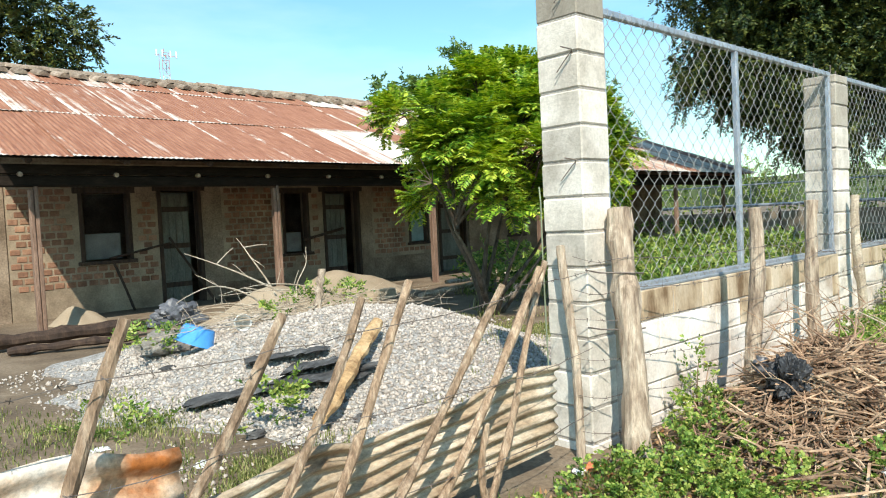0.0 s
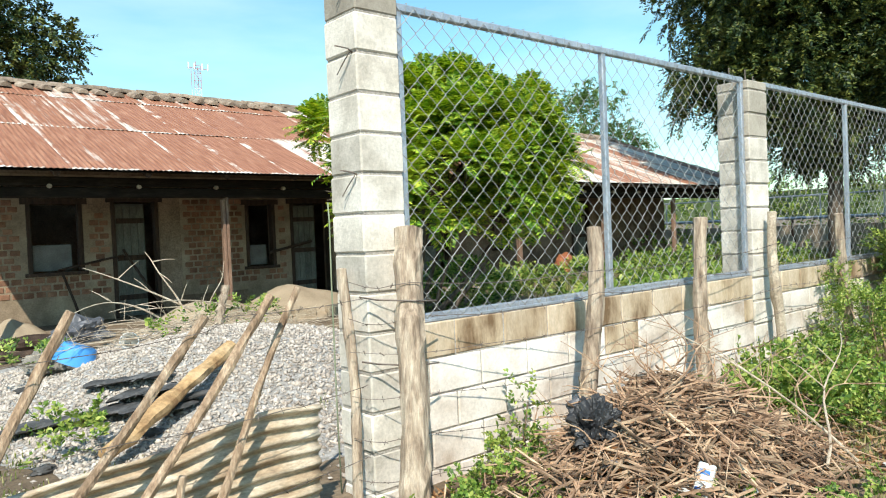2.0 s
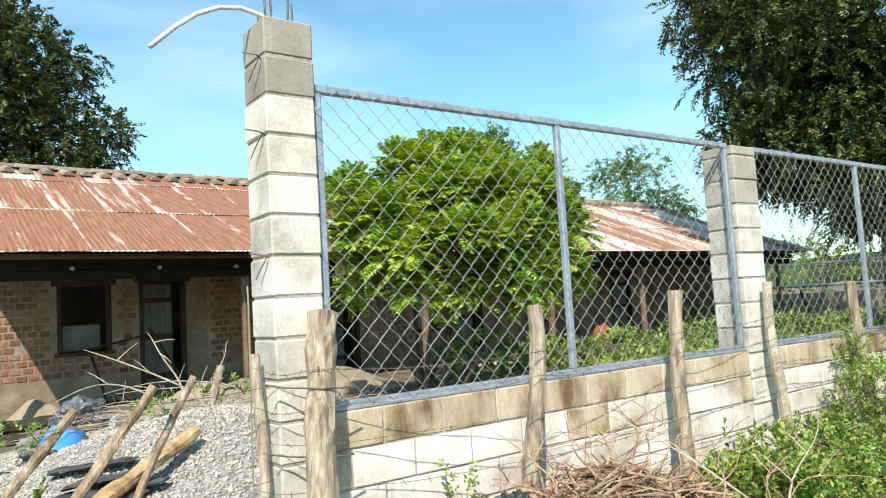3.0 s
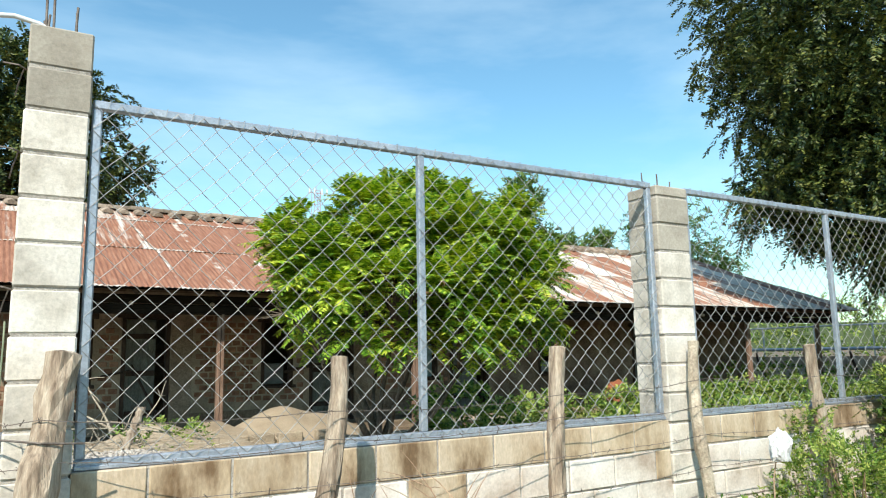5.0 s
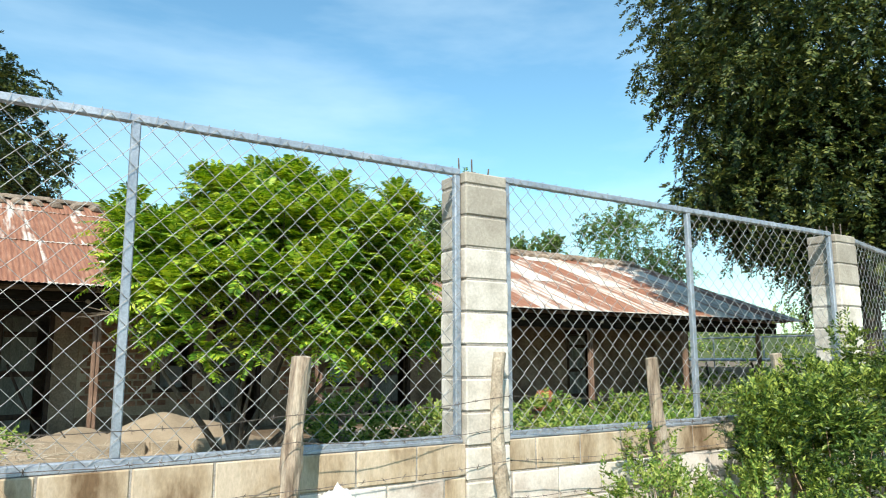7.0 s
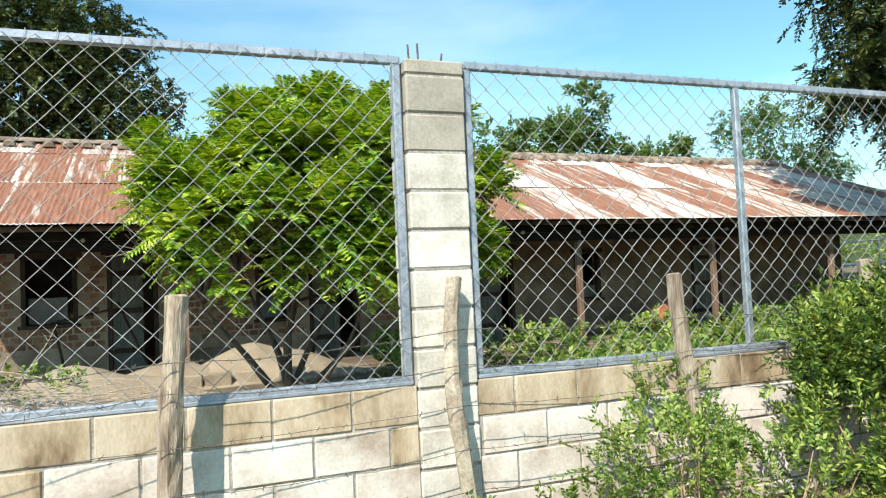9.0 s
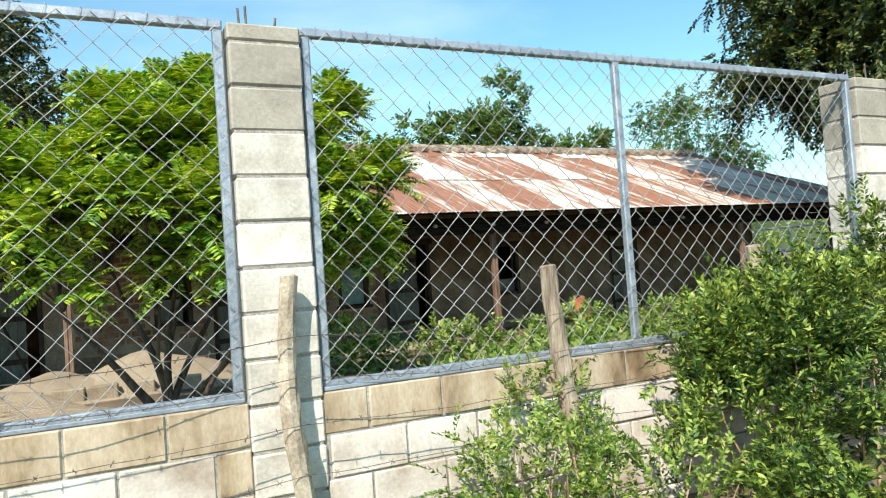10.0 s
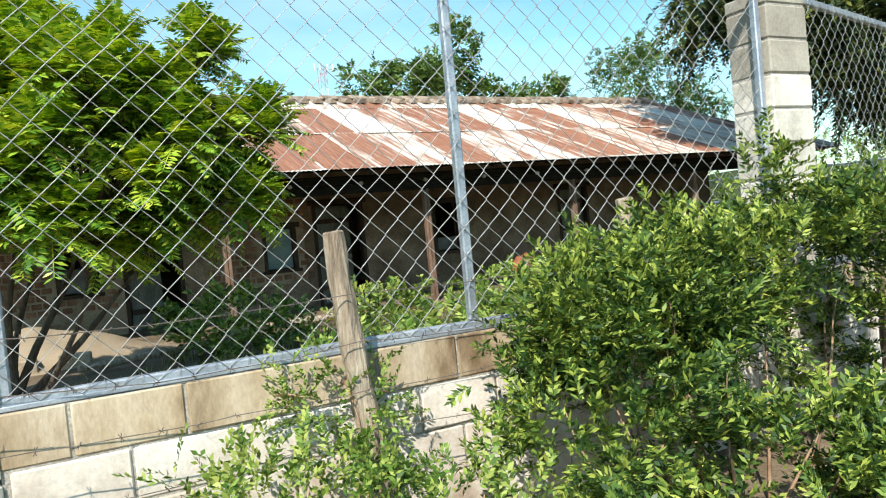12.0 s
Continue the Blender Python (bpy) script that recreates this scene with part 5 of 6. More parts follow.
build_brush()
crumpled("black_bag", (4.53, 1.79, 0.35), (0.12, 0.11, 0.14), "black_plastic", "shredded black plastic bag on the dry brush heap", "plastic bag", 3, 4, 0.55)
crumpled("black_bag", (4.66, 1.98, 0.40), (0.07, 0.06, 0.05), "grey_plastic", "small dark plastic bag on the dry brush heap", "plastic bag", 6, 2, 0.6)
def carton():
    o = thing("carton", "flattened white and blue drink carton on the dry brush heap", "carton", (4.63, 1.3, 0.19))
    o.rotation_euler = (radians(66), radians(8), radians(-84))
    v, f = chamfered(0.075, 0.16, 0.03, 0.006)
    part("pack", mesh_of("pack", v, f), "white_plastic", o)
    for (y0, y1) in ((-0.055, -0.028), (0.030, 0.050)):
        Geo().box(-0.024, 0.024, y0, y1, 0.0148, 0.0165).ob("print", "ink_blue", o, label="blue printed patch")
carton()
for k, (x, y, m) in enumerate(((4.55, 1.35, "white_plastic"), (4.85, 1.2, "white_plastic"), (4.42, 1.62, "grey_plastic"), (5.0, 1.05, "white_plastic"), (4.6, 1.05, "grey_plastic"), (5.9, 0.95, "white_plastic"), (4.25, 1.25, "white_plastic"))):
    crumpled("litter_scrap", (x, y, street_heap_height(x, y) + 0.03), (0.05, 0.028, 0.012), m, "crumpled scrap of packaging", "litter", 60 + k, 2, 0.6)["group"] = "litter on the brush heap"
crumpled("snack_wrapper", (3.55, 2.42, 0.025), (0.05, 0.035, 0.018), "orange", "crumpled orange and white wrapper by the pillar foot", "litter", 81, 2, 0.6)
crumpled("snack_wrapper", (3.48, 2.45, 0.02), (0.04, 0.03, 0.014), "white_plastic", "crumpled white wrapper by the pillar foot", "litter", 83, 2, 0.6)
crumpled("plastic_bag", (5.89, 0.50, 0.99), (0.042, 0.028, 0.065), "white_plastic", "white plastic bag caught on a dry stalk", "plastic bag", 91, 3, 0.3)
tagged(dead_branch((5.97, 0.62, 0.0), (5.90, 0.50, 1.0), 0.008, 0.0, rng_d, 0).ob("dry_stalk", "twig"), "tall dry stalk beside the path", "stalk")
for k, (x, y) in enumerate(((7.0, 0.6), (7.4, 0.35), (6.4, 0.4), (6.8, 0.9), (7.9, 0.5))):
    crumpled("litter_scrap", (x, y, 0.03), (0.06, 0.05, 0.03), ("white_plastic", "orange", "black_plastic")[k % 3], "crumpled scrap of packaging on the path", "litter", 95 + k, 2, 0.6)["group"] = "litter on the path"


# ---- dead leaves strewn on the street side ----
def leaf_litter(label, n, x0, x1, y0, y1, seed):
    nr = np.random.default_rng(seed)
    x, y = nr.uniform(x0, x1, n), nr.uniform(y0, y1, n)
    clump = np.array([noise.noise((a * 1.6, b * 1.6, 7.0)) for a, b in zip(x, y)])
    ok = clump > nr.uniform(-0.45, 0.25, n)
    x, y = x[ok], y[ok]
    n = len(x)
    z = np.array([ground_height(a, b) + street_heap_height(a, b) for a, b in zip(x, y)]) + nr.uniform(0.006, 0.03, n)
    c = np.stack([x, y, z], axis=1)
    a = nr.uniform(0, 6.28, n)
    u = np.stack([np.cos(a), np.sin(a), nr.normal(0, 0.35, n)], axis=1) * nr.uniform(0.015, 0.042, n)[:, None]
    w = np.stack([-np.sin(a), np.cos(a), nr.normal(0, 0.35, n)], axis=1) * nr.uniform(0.006, 0.016, n)[:, None]
    v = np.stack([c - u, c + w, c + u + np.array([0, 0, 0.006]), c - w], axis=1).reshape(-1, 3)
    tagged(part("leaf_litter", mesh_of("leaf_litter", v, np.arange(len(v)).reshape(-1, 4)), "leaf_dry"), label, "dead leaves", kind="stuff")


leaf_litter("brown dead leaves strewn over the path edge", 9000, 1.6, 8.5, 0.5, 2.45, 12)

# ---- garden tree ----
def limb_net(g, root, tips, rng, r0, mid=0.45, n=7):
    """Limbs from root out to each tip, thinning."""
    R = Vector(root)
    for t in tips:
        T = Vector(t)
        m = R.lerp(T, mid) + Vector((rng.uniform(-.2, .2), rng.uniform(-.2, .2), rng.uniform(-0.05, 0.2))) * (T - R).length * 0.3
        pts, rad = [], []
        for i in range(9):
            s = i / 8
            p = R * (1 - s) ** 2 + m * 2 * s * (1 - s) + T * s * s
            p += Vector((math.sin(s * 9 + T.x * 3), math.cos(s * 8 + T.y * 3), 0)) * 0.02 * (T - R).length * s
            pts.append(p)
            rad.append(r0 * (1 - 0.8 * s))
        g.tube(pts, rad, n, rough=0.06, rng=rng)


def build_garden_tree():
    """Many crooked stems from one foot; every twig ends in a whorl of feather leaves."""
    root = (7.85, 7.0, 0.0)
    tr = thing("garden_tree", "bushy many-stemmed tree with bright green feathered leaves in the yard", "tree", root)
    inv = Vector(root)
    rng = random.Random(31)
    nr = np.random.default_rng(12)
    # boughs: where each lump of the crown sits and how big it is
    lumps = []
    for k in range(66):
        d = unit(nr.normal(0, 1, 3))
        if d[2] < -0.62:
            continue
        q = np.array((8.30, 6.80, 2.20)) + d * np.array((1.70, 1.25, 0.90)) * nr.uniform(0.45, 0.98)
        lumps.append((q, nr.uniform(0.26, 0.40)))
    for q in ((6.42, 6.5, 1.78), (6.60, 6.6, 2.62), (6.85, 7.4, 2.72), (7.5, 6.7, 3.02), (8.2, 6.6, 3.22), (8.9, 6.8, 3.15), (9.5, 6.7, 2.95), (10.0, 6.6, 2.4), (9.7, 6.4, 1.75), (7.1, 6.1, 1.55), (8.3, 5.7, 1.62), (6.9, 6.0, 1.95), (7.6, 5.75, 2.1), (9.1, 5.8, 2.2), (7.9, 6.3, 1.62), (8.7, 6.4, 1.55), (9.3, 6.8, 1.60), (9.8, 6.9, 1.95), (8.5, 7.4, 1.70), (9.0, 6.2, 1.60), (9.6, 6.6, 3.05)):
        lumps.append((np.array(q), 0.30))
    stems = []
    for k, (dx, dy, h) in enumerate(((-0.95, -0.35, 1.35), (-0.5, 0.4, 1.7), (0.15, -0.15, 1.8), (0.75, 0.15, 1.65), (1.25, -0.4, 1.35), (0.3, 0.7, 1.6), (-0.15, -0.85, 1.25), (0.7, -0.8, 1.3))):
        b = Vector((0.13 * math.cos(k * 0.8), 0.12 * math.sin(k * 0.8), -0.08))
        g = Geo()
        limb_net(g, b, [(dx, dy, h)], rng, 0.058 - 0.003 * k, mid=0.5)
        g.ob("stem", "bark", tr, True, "crooked brown stem")
        stems.append(Vector((dx, dy, h)))
    tw = Geo()
    P, D = [], []
    heart = np.array((8.25, 6.85, 1.75))
    for q, size in lumps:
        v = Vector(q) - inv
        st = min(stems, key=lambda e: (e - v).length)
        tw.tube([st * 0.93, st.lerp(v, 0.5) + Vector((0, 0, 0.05)), v], [0.026, 0.016, 0.009], 6, cap=False)
        for m in range(rng.randint(5, 7)):
            d = unit(unit(q - heart) * 0.9 + nr.normal(0, 0.55, 3) + np.array([0, 0, 0.25]))
            tip = q + d * size * nr.uniform(0.6, 1.15)
            tw.tube([v, v.lerp(Vector(tip) - inv, 0.6), Vector(tip) - inv], [0.008, 0.006, 0.005], 4, cap=False)
            P.append(tip)
            D.append(d)
    # upright shoots that stand out of the crown
    for k in range(22):
        a, m = nr.uniform(0, 6.28), nr.uniform(0.2, 0.95)
        q = np.array((8.25 + 1.45 * m * math.cos(a), 6.75 + 1.0 * m * math.sin(a), 3.20 - 0.75 * m * m))
        tip = q + np.array((nr.normal(0, 0.08), nr.normal(0, 0.08), nr.uniform(0.05, 0.32)))
        tw.tube([Vector(q) - inv - Vector((0, 0, 0.5)), Vector(q) - inv, Vector(tip) - inv], [0.012, 0.009, 0.006], 5, cap=False)
        P.append(tip)
        D.append(np.array((0.0, 0.0, 1.0)))
    tagged(tw.ob("twigs", "bark", tr, True), kind="stuff")
    P, D = np.array(P), np.array(D)
    keep = (P[:, 0] > 6.42) & (P[:, 0] < 10.3) & (P[:, 2] > 1.38)
    P, D = P[keep], D[keep]
    # whorls: the leaves of a tip stand round its axis and arch over
    axis = unit(D * np.array([1, 1, 0.8]) + np.array([0, 0, 0.6]) + nr.normal(0, 0.22, D.shape))
    per = 11
    e1 = unit(np.cross(axis, np.array([0.3, 0.9, 0.1])))
    e2 = np.cross(axis, e1)
    turn = (np.arange(per) * 2.39996)[None, :] + nr.uniform(0, 6.28, (len(P), 1))
    lift = np.linspace(0.12, 1.0, per)[None, :] + nr.normal(0, 0.10, (len(P), per))
    way = (axis[:, None, :] * np.cos(lift * 1.3)[:, :, None]
           + (e1[:, None, :] * np.cos(turn)[:, :, None] + e2[:, None, :] * np.sin(turn)[:, :, None]) * np.sin(lift * 1.3)[:, :, None])
    base = P[:, None, :] - axis[:, None, :] * (lift * 0.10)[:, :, None]
    size = nr.uniform(0.28, 0.46, (len(P), 1)) * (0.65 + 0.45 * lift)
    v, f = pinnate(nr, base.reshape(-1, 3), unit(way.reshape(-1, 3)), size.reshape(-1), 14, 0.092, 0.029, droop=0.20, fold=0.12)
    part("crown", mesh_of("crown", v - np.array(inv), f), "leaf_tree", tr, "whorls of feathery bright green leaves")


build_garden_tree()


def build_tree(name, label, at, trunk, crowns, leafmat, seed, stalk, leaf, wide, per_leaf, droop, r0, category="tree"):
    """A tree: trunk with limbs, and a crown of leaf sprays gathered in lumps."""
    tr = thing(name, label, category, at)
    rng = random.Random(seed)
    nr = np.random.default_rng(seed)
    o = Vector(at)
    g = Geo()
    fork = Vector((0, 0, trunk))
    g.tube([(0, 0, -0.2), (0.05, 0.03, trunk * 0.4), tuple(fork)], [r0 * 1.25, r0, r0 * 0.85], 10, rough=0.08, rng=rng)
    limb_net(g, fork - Vector((0, 0, 0.1)), [tuple(Vector(ce) - o) for ce, ra, n in crowns], rng, r0 * 0.42)
    g.ob("trunk", "bark", tr, True)
    P, D = [], []
    for ce, ra, n in crowns:
        # lumps of sprays inside each crown lobe
        k = max(6, n // 22)
        c, d = lobes(nr, ce, ra, k)
        s = min(ra) * 0.34
        P.append((c[:, None, :] + np.clip(nr.normal(0, 1, (k, 22, 3)), -1.7, 1.7) * np.array([s, s, s * 0.7])).reshape(-1, 3))
        D.append(np.repeat(d, 22, axis=0))
        inside = np.linalg.norm((P[-1] - np.array(ce)) / np.array(ra), axis=1) < 1.22
        P[-1], D[-1] = P[-1][inside], D[-1][inside]
    P, D = np.concatenate(P), np.concatenate(D)
    way = unit(D * 0.7 + unit(nr.normal(0, 1, P.shape)) * 0.9 + np.array([0, 0, -0.1]))
    v, f = fronds(nr, P, way, nr.uniform(0.6, 1.4, len(P)) * stalk, per_leaf, leaf, wide, droop=droop, splay=0.6)
    part("crown", mesh_of("crown", v - np.array(at), f), leafmat, tr, "leafy crown with gaps")
    return tr


build_tree("shade_tree", "huge dark green shade tree with drooping feathered sprays", (22.6, 7.05, 0), 3.2,
           [((22.6, 8.1, 9.2), (3.7, 3.4, 3.2), 3000), ((21.3, 9.0, 7.6), (2.0, 2.1, 1.9), 1300), ((22.9, 7.8, 5.7), (3.2, 2.8, 1.9), 2300), ((25.5, 5.5, 7.5), (4.0, 3.5, 3.8), 2300),
            ((22.6, 9.2, 11.4), (2.9, 3.0, 2.4), 1500), ((24.5, 3.5, 5.6), (3.6, 3.0, 2.4), 1700), ((20.6, 9.8, 5.7), (1.5, 1.3, 0.9), 300), ((21.8, 9.7, 4.5), (1.6, 1.3, 0.6), 180), ((28.5, 2.0, 6.5), (4, 4, 4), 1400), ((23.0, 7.0, 3.9), (2.5, 2.0, 1.2), 900), ((26.5, 4.0, 3.4), (3.2, 2.4, 1.5), 1000)],
           "leaf_dark", 41, 0.52, 0.14, 0.052, 30, 0.40, 0.20)
build_tree("yard_tree", "tall dark green tree behind the house", (3.0, 20.5, 0), 3.5,
           [((3.6, 20.3, 7.4), (2.6, 2.4, 2.3), 2000), ((5.6, 20.0, 6.1), (1.7, 1.6, 1.2), 700), ((1.0, 20.8, 7.2), (3.0, 2.4, 2.6), 1300), ((4.9, 20.3, 8.4), (1.6, 1.6, 1.2), 700)],
           "leaf_dark", 43, 0.42, 0.13, 0.050, 28, 0.25, 0.26)
build_tree("leafy_tree", "light green tree tops showing above the roof ridge", (19.5, 19.6, 0), 4.0,
           [((17.9, 19.2, 5.7), (1.5, 1.2, 0.8), 420), ((19.9, 19.0, 6.6), (0.7, 0.7, 1.0), 180), ((18.9, 19.1, 6.1), (0.8, 0.7, 0.6), 120), ((22.4, 19.0, 5.4), (1.9, 1.2, 0.6), 360)],
           "leaf_far", 45, 0.40, 0.17, 0.075, 16, 0.15, 0.12)
build_tree("thin_tree", "thin-leaved grey-green tree beyond the house end", (28.2, 19.0, 0), 3.6,
           [((28.0, 19.0, 6.1), (2.0, 1.8, 1.4), 620), ((29.3, 18.8, 5.2), (2.0, 1.6, 0.9), 320)],
           "leaf_far", 47, 0.40, 0.15, 0.055, 16, 0.3, 0.14)


# ---- shrubs and weeds on the street side ----
def shrub(name, label, at, lobs, mat, seed, stalk, per, leaf, wide, droop=0.15, stems=26, clump=1):
    sh = thing(name, label, "shrub", at)
    nr = np.random.default_rng(seed)
    rng = random.Random(seed)
    P, D = [], []
    for ce, ra, n in lobs:
        if clump > 1:
            p, d = lobes(nr, ce, ra, max(4, n // clump))
            p = (p[:, None, :] + nr.normal(0, 1, (len(p), clump, 3)) * np.array([0.068, 0.064, 0.055])).reshape(-1, 3)
            d = np.repeat(d, clump, axis=0)
        else:
            p, d = lobes(nr, ce, ra, n)
        P.append(p)
        D.append(d)
    P, D = np.concatenate(P), np.concatenate(D)
    ok = (P[:, 2] > 0.02) & (P[:, 1] < fence_y(P[:, 0]) - 0.05)
    P, D = P[ok], D[ok]
    g = Geo()
    for k in range(stems):
        q = Vector(P[rng.randrange(len(P))]) - Vector(at)
        b = Vector((q.x * 0.55 + rng.uniform(-.15, .15), q.y * 0.5, -0.03))
        limb_net(g, b, [tuple(q)], rng, 0.011, n=5)
    g.ob("stems", "twig", sh, True)
    sh.children[-1]["kind"] = "stuff"
    way = unit(D * 0.6 + np.array([0, 0, 0.55]) + unit(nr.normal(0, 1, P.shape)) * 0.75)
    v, f = fronds(nr, P, way, nr.uniform(0.6, 1.5, len(P)) * stalk, per, leaf, wide, droop=droop, splay=0.5)
    q = v.reshape(-1, 4, 3)
    keep = (q[:, :, 1].max(axis=1) < fence_y(q[:, 0, 0])) | (v.reshape(-1, 4, 3)[:, :, 2].min(axis=1) > 0.9)
    v = v.reshape(-1, 4, 3)[keep].reshape(-1, 3)
    f = np.arange(len(v)).reshape(-1, 4)
    part("leaves", mesh_of("leaves", v - np.array(at), f), mat, sh)
    sh.children[-1]["kind"] = "stuff"
    return sh


shrub("street_shrub", "dense dark green shrub with narrow leaves against the block wall", (10.4, 1.7, 0.0),
      [((10.25, 1.95, 0.90), (0.50, 0.42, 0.26), 460), ((10.75, 1.85, 0.96), (0.55, 0.40, 0.25), 440), ((11.45, 1.8, 1.02), (0.6, 0.42, 0.25), 400), ((10.75, 2.2, 0.62), (0.45, 0.22, 0.28), 130), ((11.7, 2.1, 0.6), (0.7, 0.3, 0.4), 160), ((12.4, 1.8, 0.60), (0.7, 0.45, 0.28), 72),
       ((9.95, 1.75, 0.58), (0.46, 0.42, 0.30), 330), ((10.1, 1.25, 0.30), (0.75, 0.42, 0.26), 330), ((11.3, 1.0, 0.22), (0.9, 0.40, 0.22), 300), ((12.6, 1.2, 0.5), (0.9, 0.6, 0.4), 260),
       ((13.6, 1.7, 0.6), (1.1, 0.7, 0.40), 200), ((11.6, 2.25, 1.42), (0.22, 0.2, 0.28), 40), ((9.95, 2.05, 0.98), (0.22, 0.22, 0.2), 48), ((12.0, 2.15, 1.2), (0.3, 0.15, 0.2), 24)],
      "leaf_bush", 61, 0.16, 28, 0.044, 0.0140, clump=24)
shrub("street_shrub", "low feathery green weed shrub leaning on the wall foot", (8.9, 1.8, 0.0),
      [((8.85, 2.05, 0.40), (0.46, 0.30, 0.24), 200), ((9.3, 1.75, 0.26), (0.5, 0.42, 0.30), 230), ((8.5, 2.1, 0.12), (0.33, 0.28, 0.16), 90), ((9.15, 2.36, 0.68), (0.25, 0.10, 0.16), 50)],
      "leaf_weed", 63, 0.16, 20, 0.034, 0.014)
shrub("street_shrub", "green shrub further along the block wall", (15.5, 1.6, 0.0),
      [((15.2, 1.6, 0.7), (1.4, 0.8, 0.6), 420), ((17.2, 1.6, 0.7), (1.5, 0.9, 0.65), 380), ((19.5, 1.5, 0.8), (1.8, 1.0, 0.7), 380)],
      "leaf_bush", 65, 0.20, 18, 0.07, 0.022, stems=12)
shrub("ground_weeds", "low leafy weeds along the path", (8.2, 0.9, 0.0),
      [((7.2, 1.2, 0.10), (0.9, 0.6, 0.16), 420), ((8.6, 0.9, 0.12), (1.1, 0.6, 0.18), 420), ((6.5, 1.75, 0.12), (0.6, 0.45, 0.18), 300), ((10.0, 0.7, 0.15), (1.2, 0.6, 0.22), 420), ((7.4, 2.0, 0.15), (0.9, 0.35, 0.2), 300)],
      "leaf_weed", 67, 0.12, 12, 0.045, 0.022, stems=8)
shrub("ground_weeds", "low broad-leaved green weeds at the post foot", (4.3, 1.9, 0.0),
      [((4.25, 2.05, 0.08), (0.38, 0.30, 0.12), 230), ((3.95, 1.75, 0.05), (0.45, 0.35, 0.09), 220), ((4.55, 2.3, 0.14), (0.25, 0.15, 0.12), 80), ((3.6, 1.9, 0.04), (0.4, 0.4, 0.07), 240), ((3.2, 1.8, 0.03), (0.6, 0.45, 0.05), 300), ((3.5, 2.25, 0.03), (0.4, 0.2, 0.05), 160), ((2.7, 2.2, 0.02), (0.5, 0.25, 0.04), 140), ((4.5, 1.25, 0.06), (0.45, 0.3, 0.09), 160), ((5.0, 0.75, 0.05), (0.7, 0.25, 0.08), 160)],
      "leaf_weed", 69, 0.075, 14, 0.024, 0.018, 0.35, stems=8)
shrub("street_shrub", "thin yellow-green shrub with pale dry twigs before the far pillar", (12.0, 1.35, 0.0),
      [((11.7, 1.25, 0.82), (0.42, 0.28, 0.24), 110), ((12.3, 1.3, 0.92), (0.45, 0.30, 0.24), 100), ((11.8, 1.1, 0.40), (0.6, 0.35, 0.30), 130)],
      "leaf_weed", 64, 0.17, 18, 0.052, 0.015, stems=30)
shrub("wall_weed", "small yellow-green weed sprouting at the wall top", (9.0, 2.34, 0.8),
      [((8.98, 2.31, 0.80), (0.12, 0.06, 0.12), 34), ((9.32, 2.30, 0.6), (0.15, 0.06, 0.2), 34)], "leaf_weed", 71, 0.10, 14, 0.022, 0.010, stems=4)
shrub("wall_weed", "few thin weeds at the wall foot", (4.75, 2.42, 0.0),
      [((4.75, 2.42, 0.25), (0.2, 0.06, 0.22), 30)], "leaf_weed", 73, 0.10, 8, 0.035, 0.018, stems=4)

# ---- yard weeds and grass ----

def yard_weeds(label, lobs, seed, leaf, wide, stalk, per):
    nr = np.random.default_rng(seed)
    P, D = [], []
    for ce, ra, n in lobs:
        p, d = lobes(nr, ce, ra, n)
        P.append(p)
        D.append(d)
    P, D = np.concatenate(P), np.concatenate(D)
    P[:, 2] = np.maximum(P[:, 2], 0.02)
    way = unit(D * 0.5 + np.array([0, 0, 0.6]) + unit(nr.normal(0, 1, P.shape)) * 0.7)
    v, f = fronds(nr, P, way, nr.uniform(0.6, 1.4, len(P)) * stalk, per, leaf, wide, droop=0.2, splay=0.55)
    tagged(part("yard_weeds", mesh_of("yard_weeds", v, f), "leaf_weed"), label, "weeds", kind="stuff")


yard_weeds("green weeds growing by the veranda", [((12.6, 9.6, 0.2), (0.9, 0.5, 0.30), 150), ((14.9, 9.8, 0.2), (1.1, 0.5, 0.34), 170), ((17.2, 9.6, 0.2), (1.3, 0.6, 0.30), 170), ((10.2, 8.6, 0.3), (0.9, 0.8, 0.5), 220)], 75, 0.10, 0.04, 0.26, 13)
yard_weeds("tall green weeds in the far yard", [((19.5, 8.5, 0.2), (3.0, 1.8, 0.4), 420), ((14.0, 6.8, 0.1), (3.0, 1.6, 0.28), 420), ((23.5, 12.0, 0.3), (3.0, 2.5, 0.6), 300), ((11.0, 5.4, 0.1), (1.5, 1.2, 0.3), 200)], 77, 0.12, 0.045, 0.26, 13)
yard_weeds("small weeds on and around the gravel", [((2.9, 4.4, 0.2), (0.22, 0.2, 0.18), 46), ((5.4, 7.3, 0.55), (0.5, 0.3, 0.12), 70), ((3.2, 7.1, 0.35), (0.35, 0.25, 0.12), 40), ((4.35, 6.7, 0.5), (0.2, 0.15, 0.1), 16), ((2.3, 5.5, 0.0), (0.4, 0.5, 0.05), 40)], 79, 0.05, 0.022, 0.12, 10)


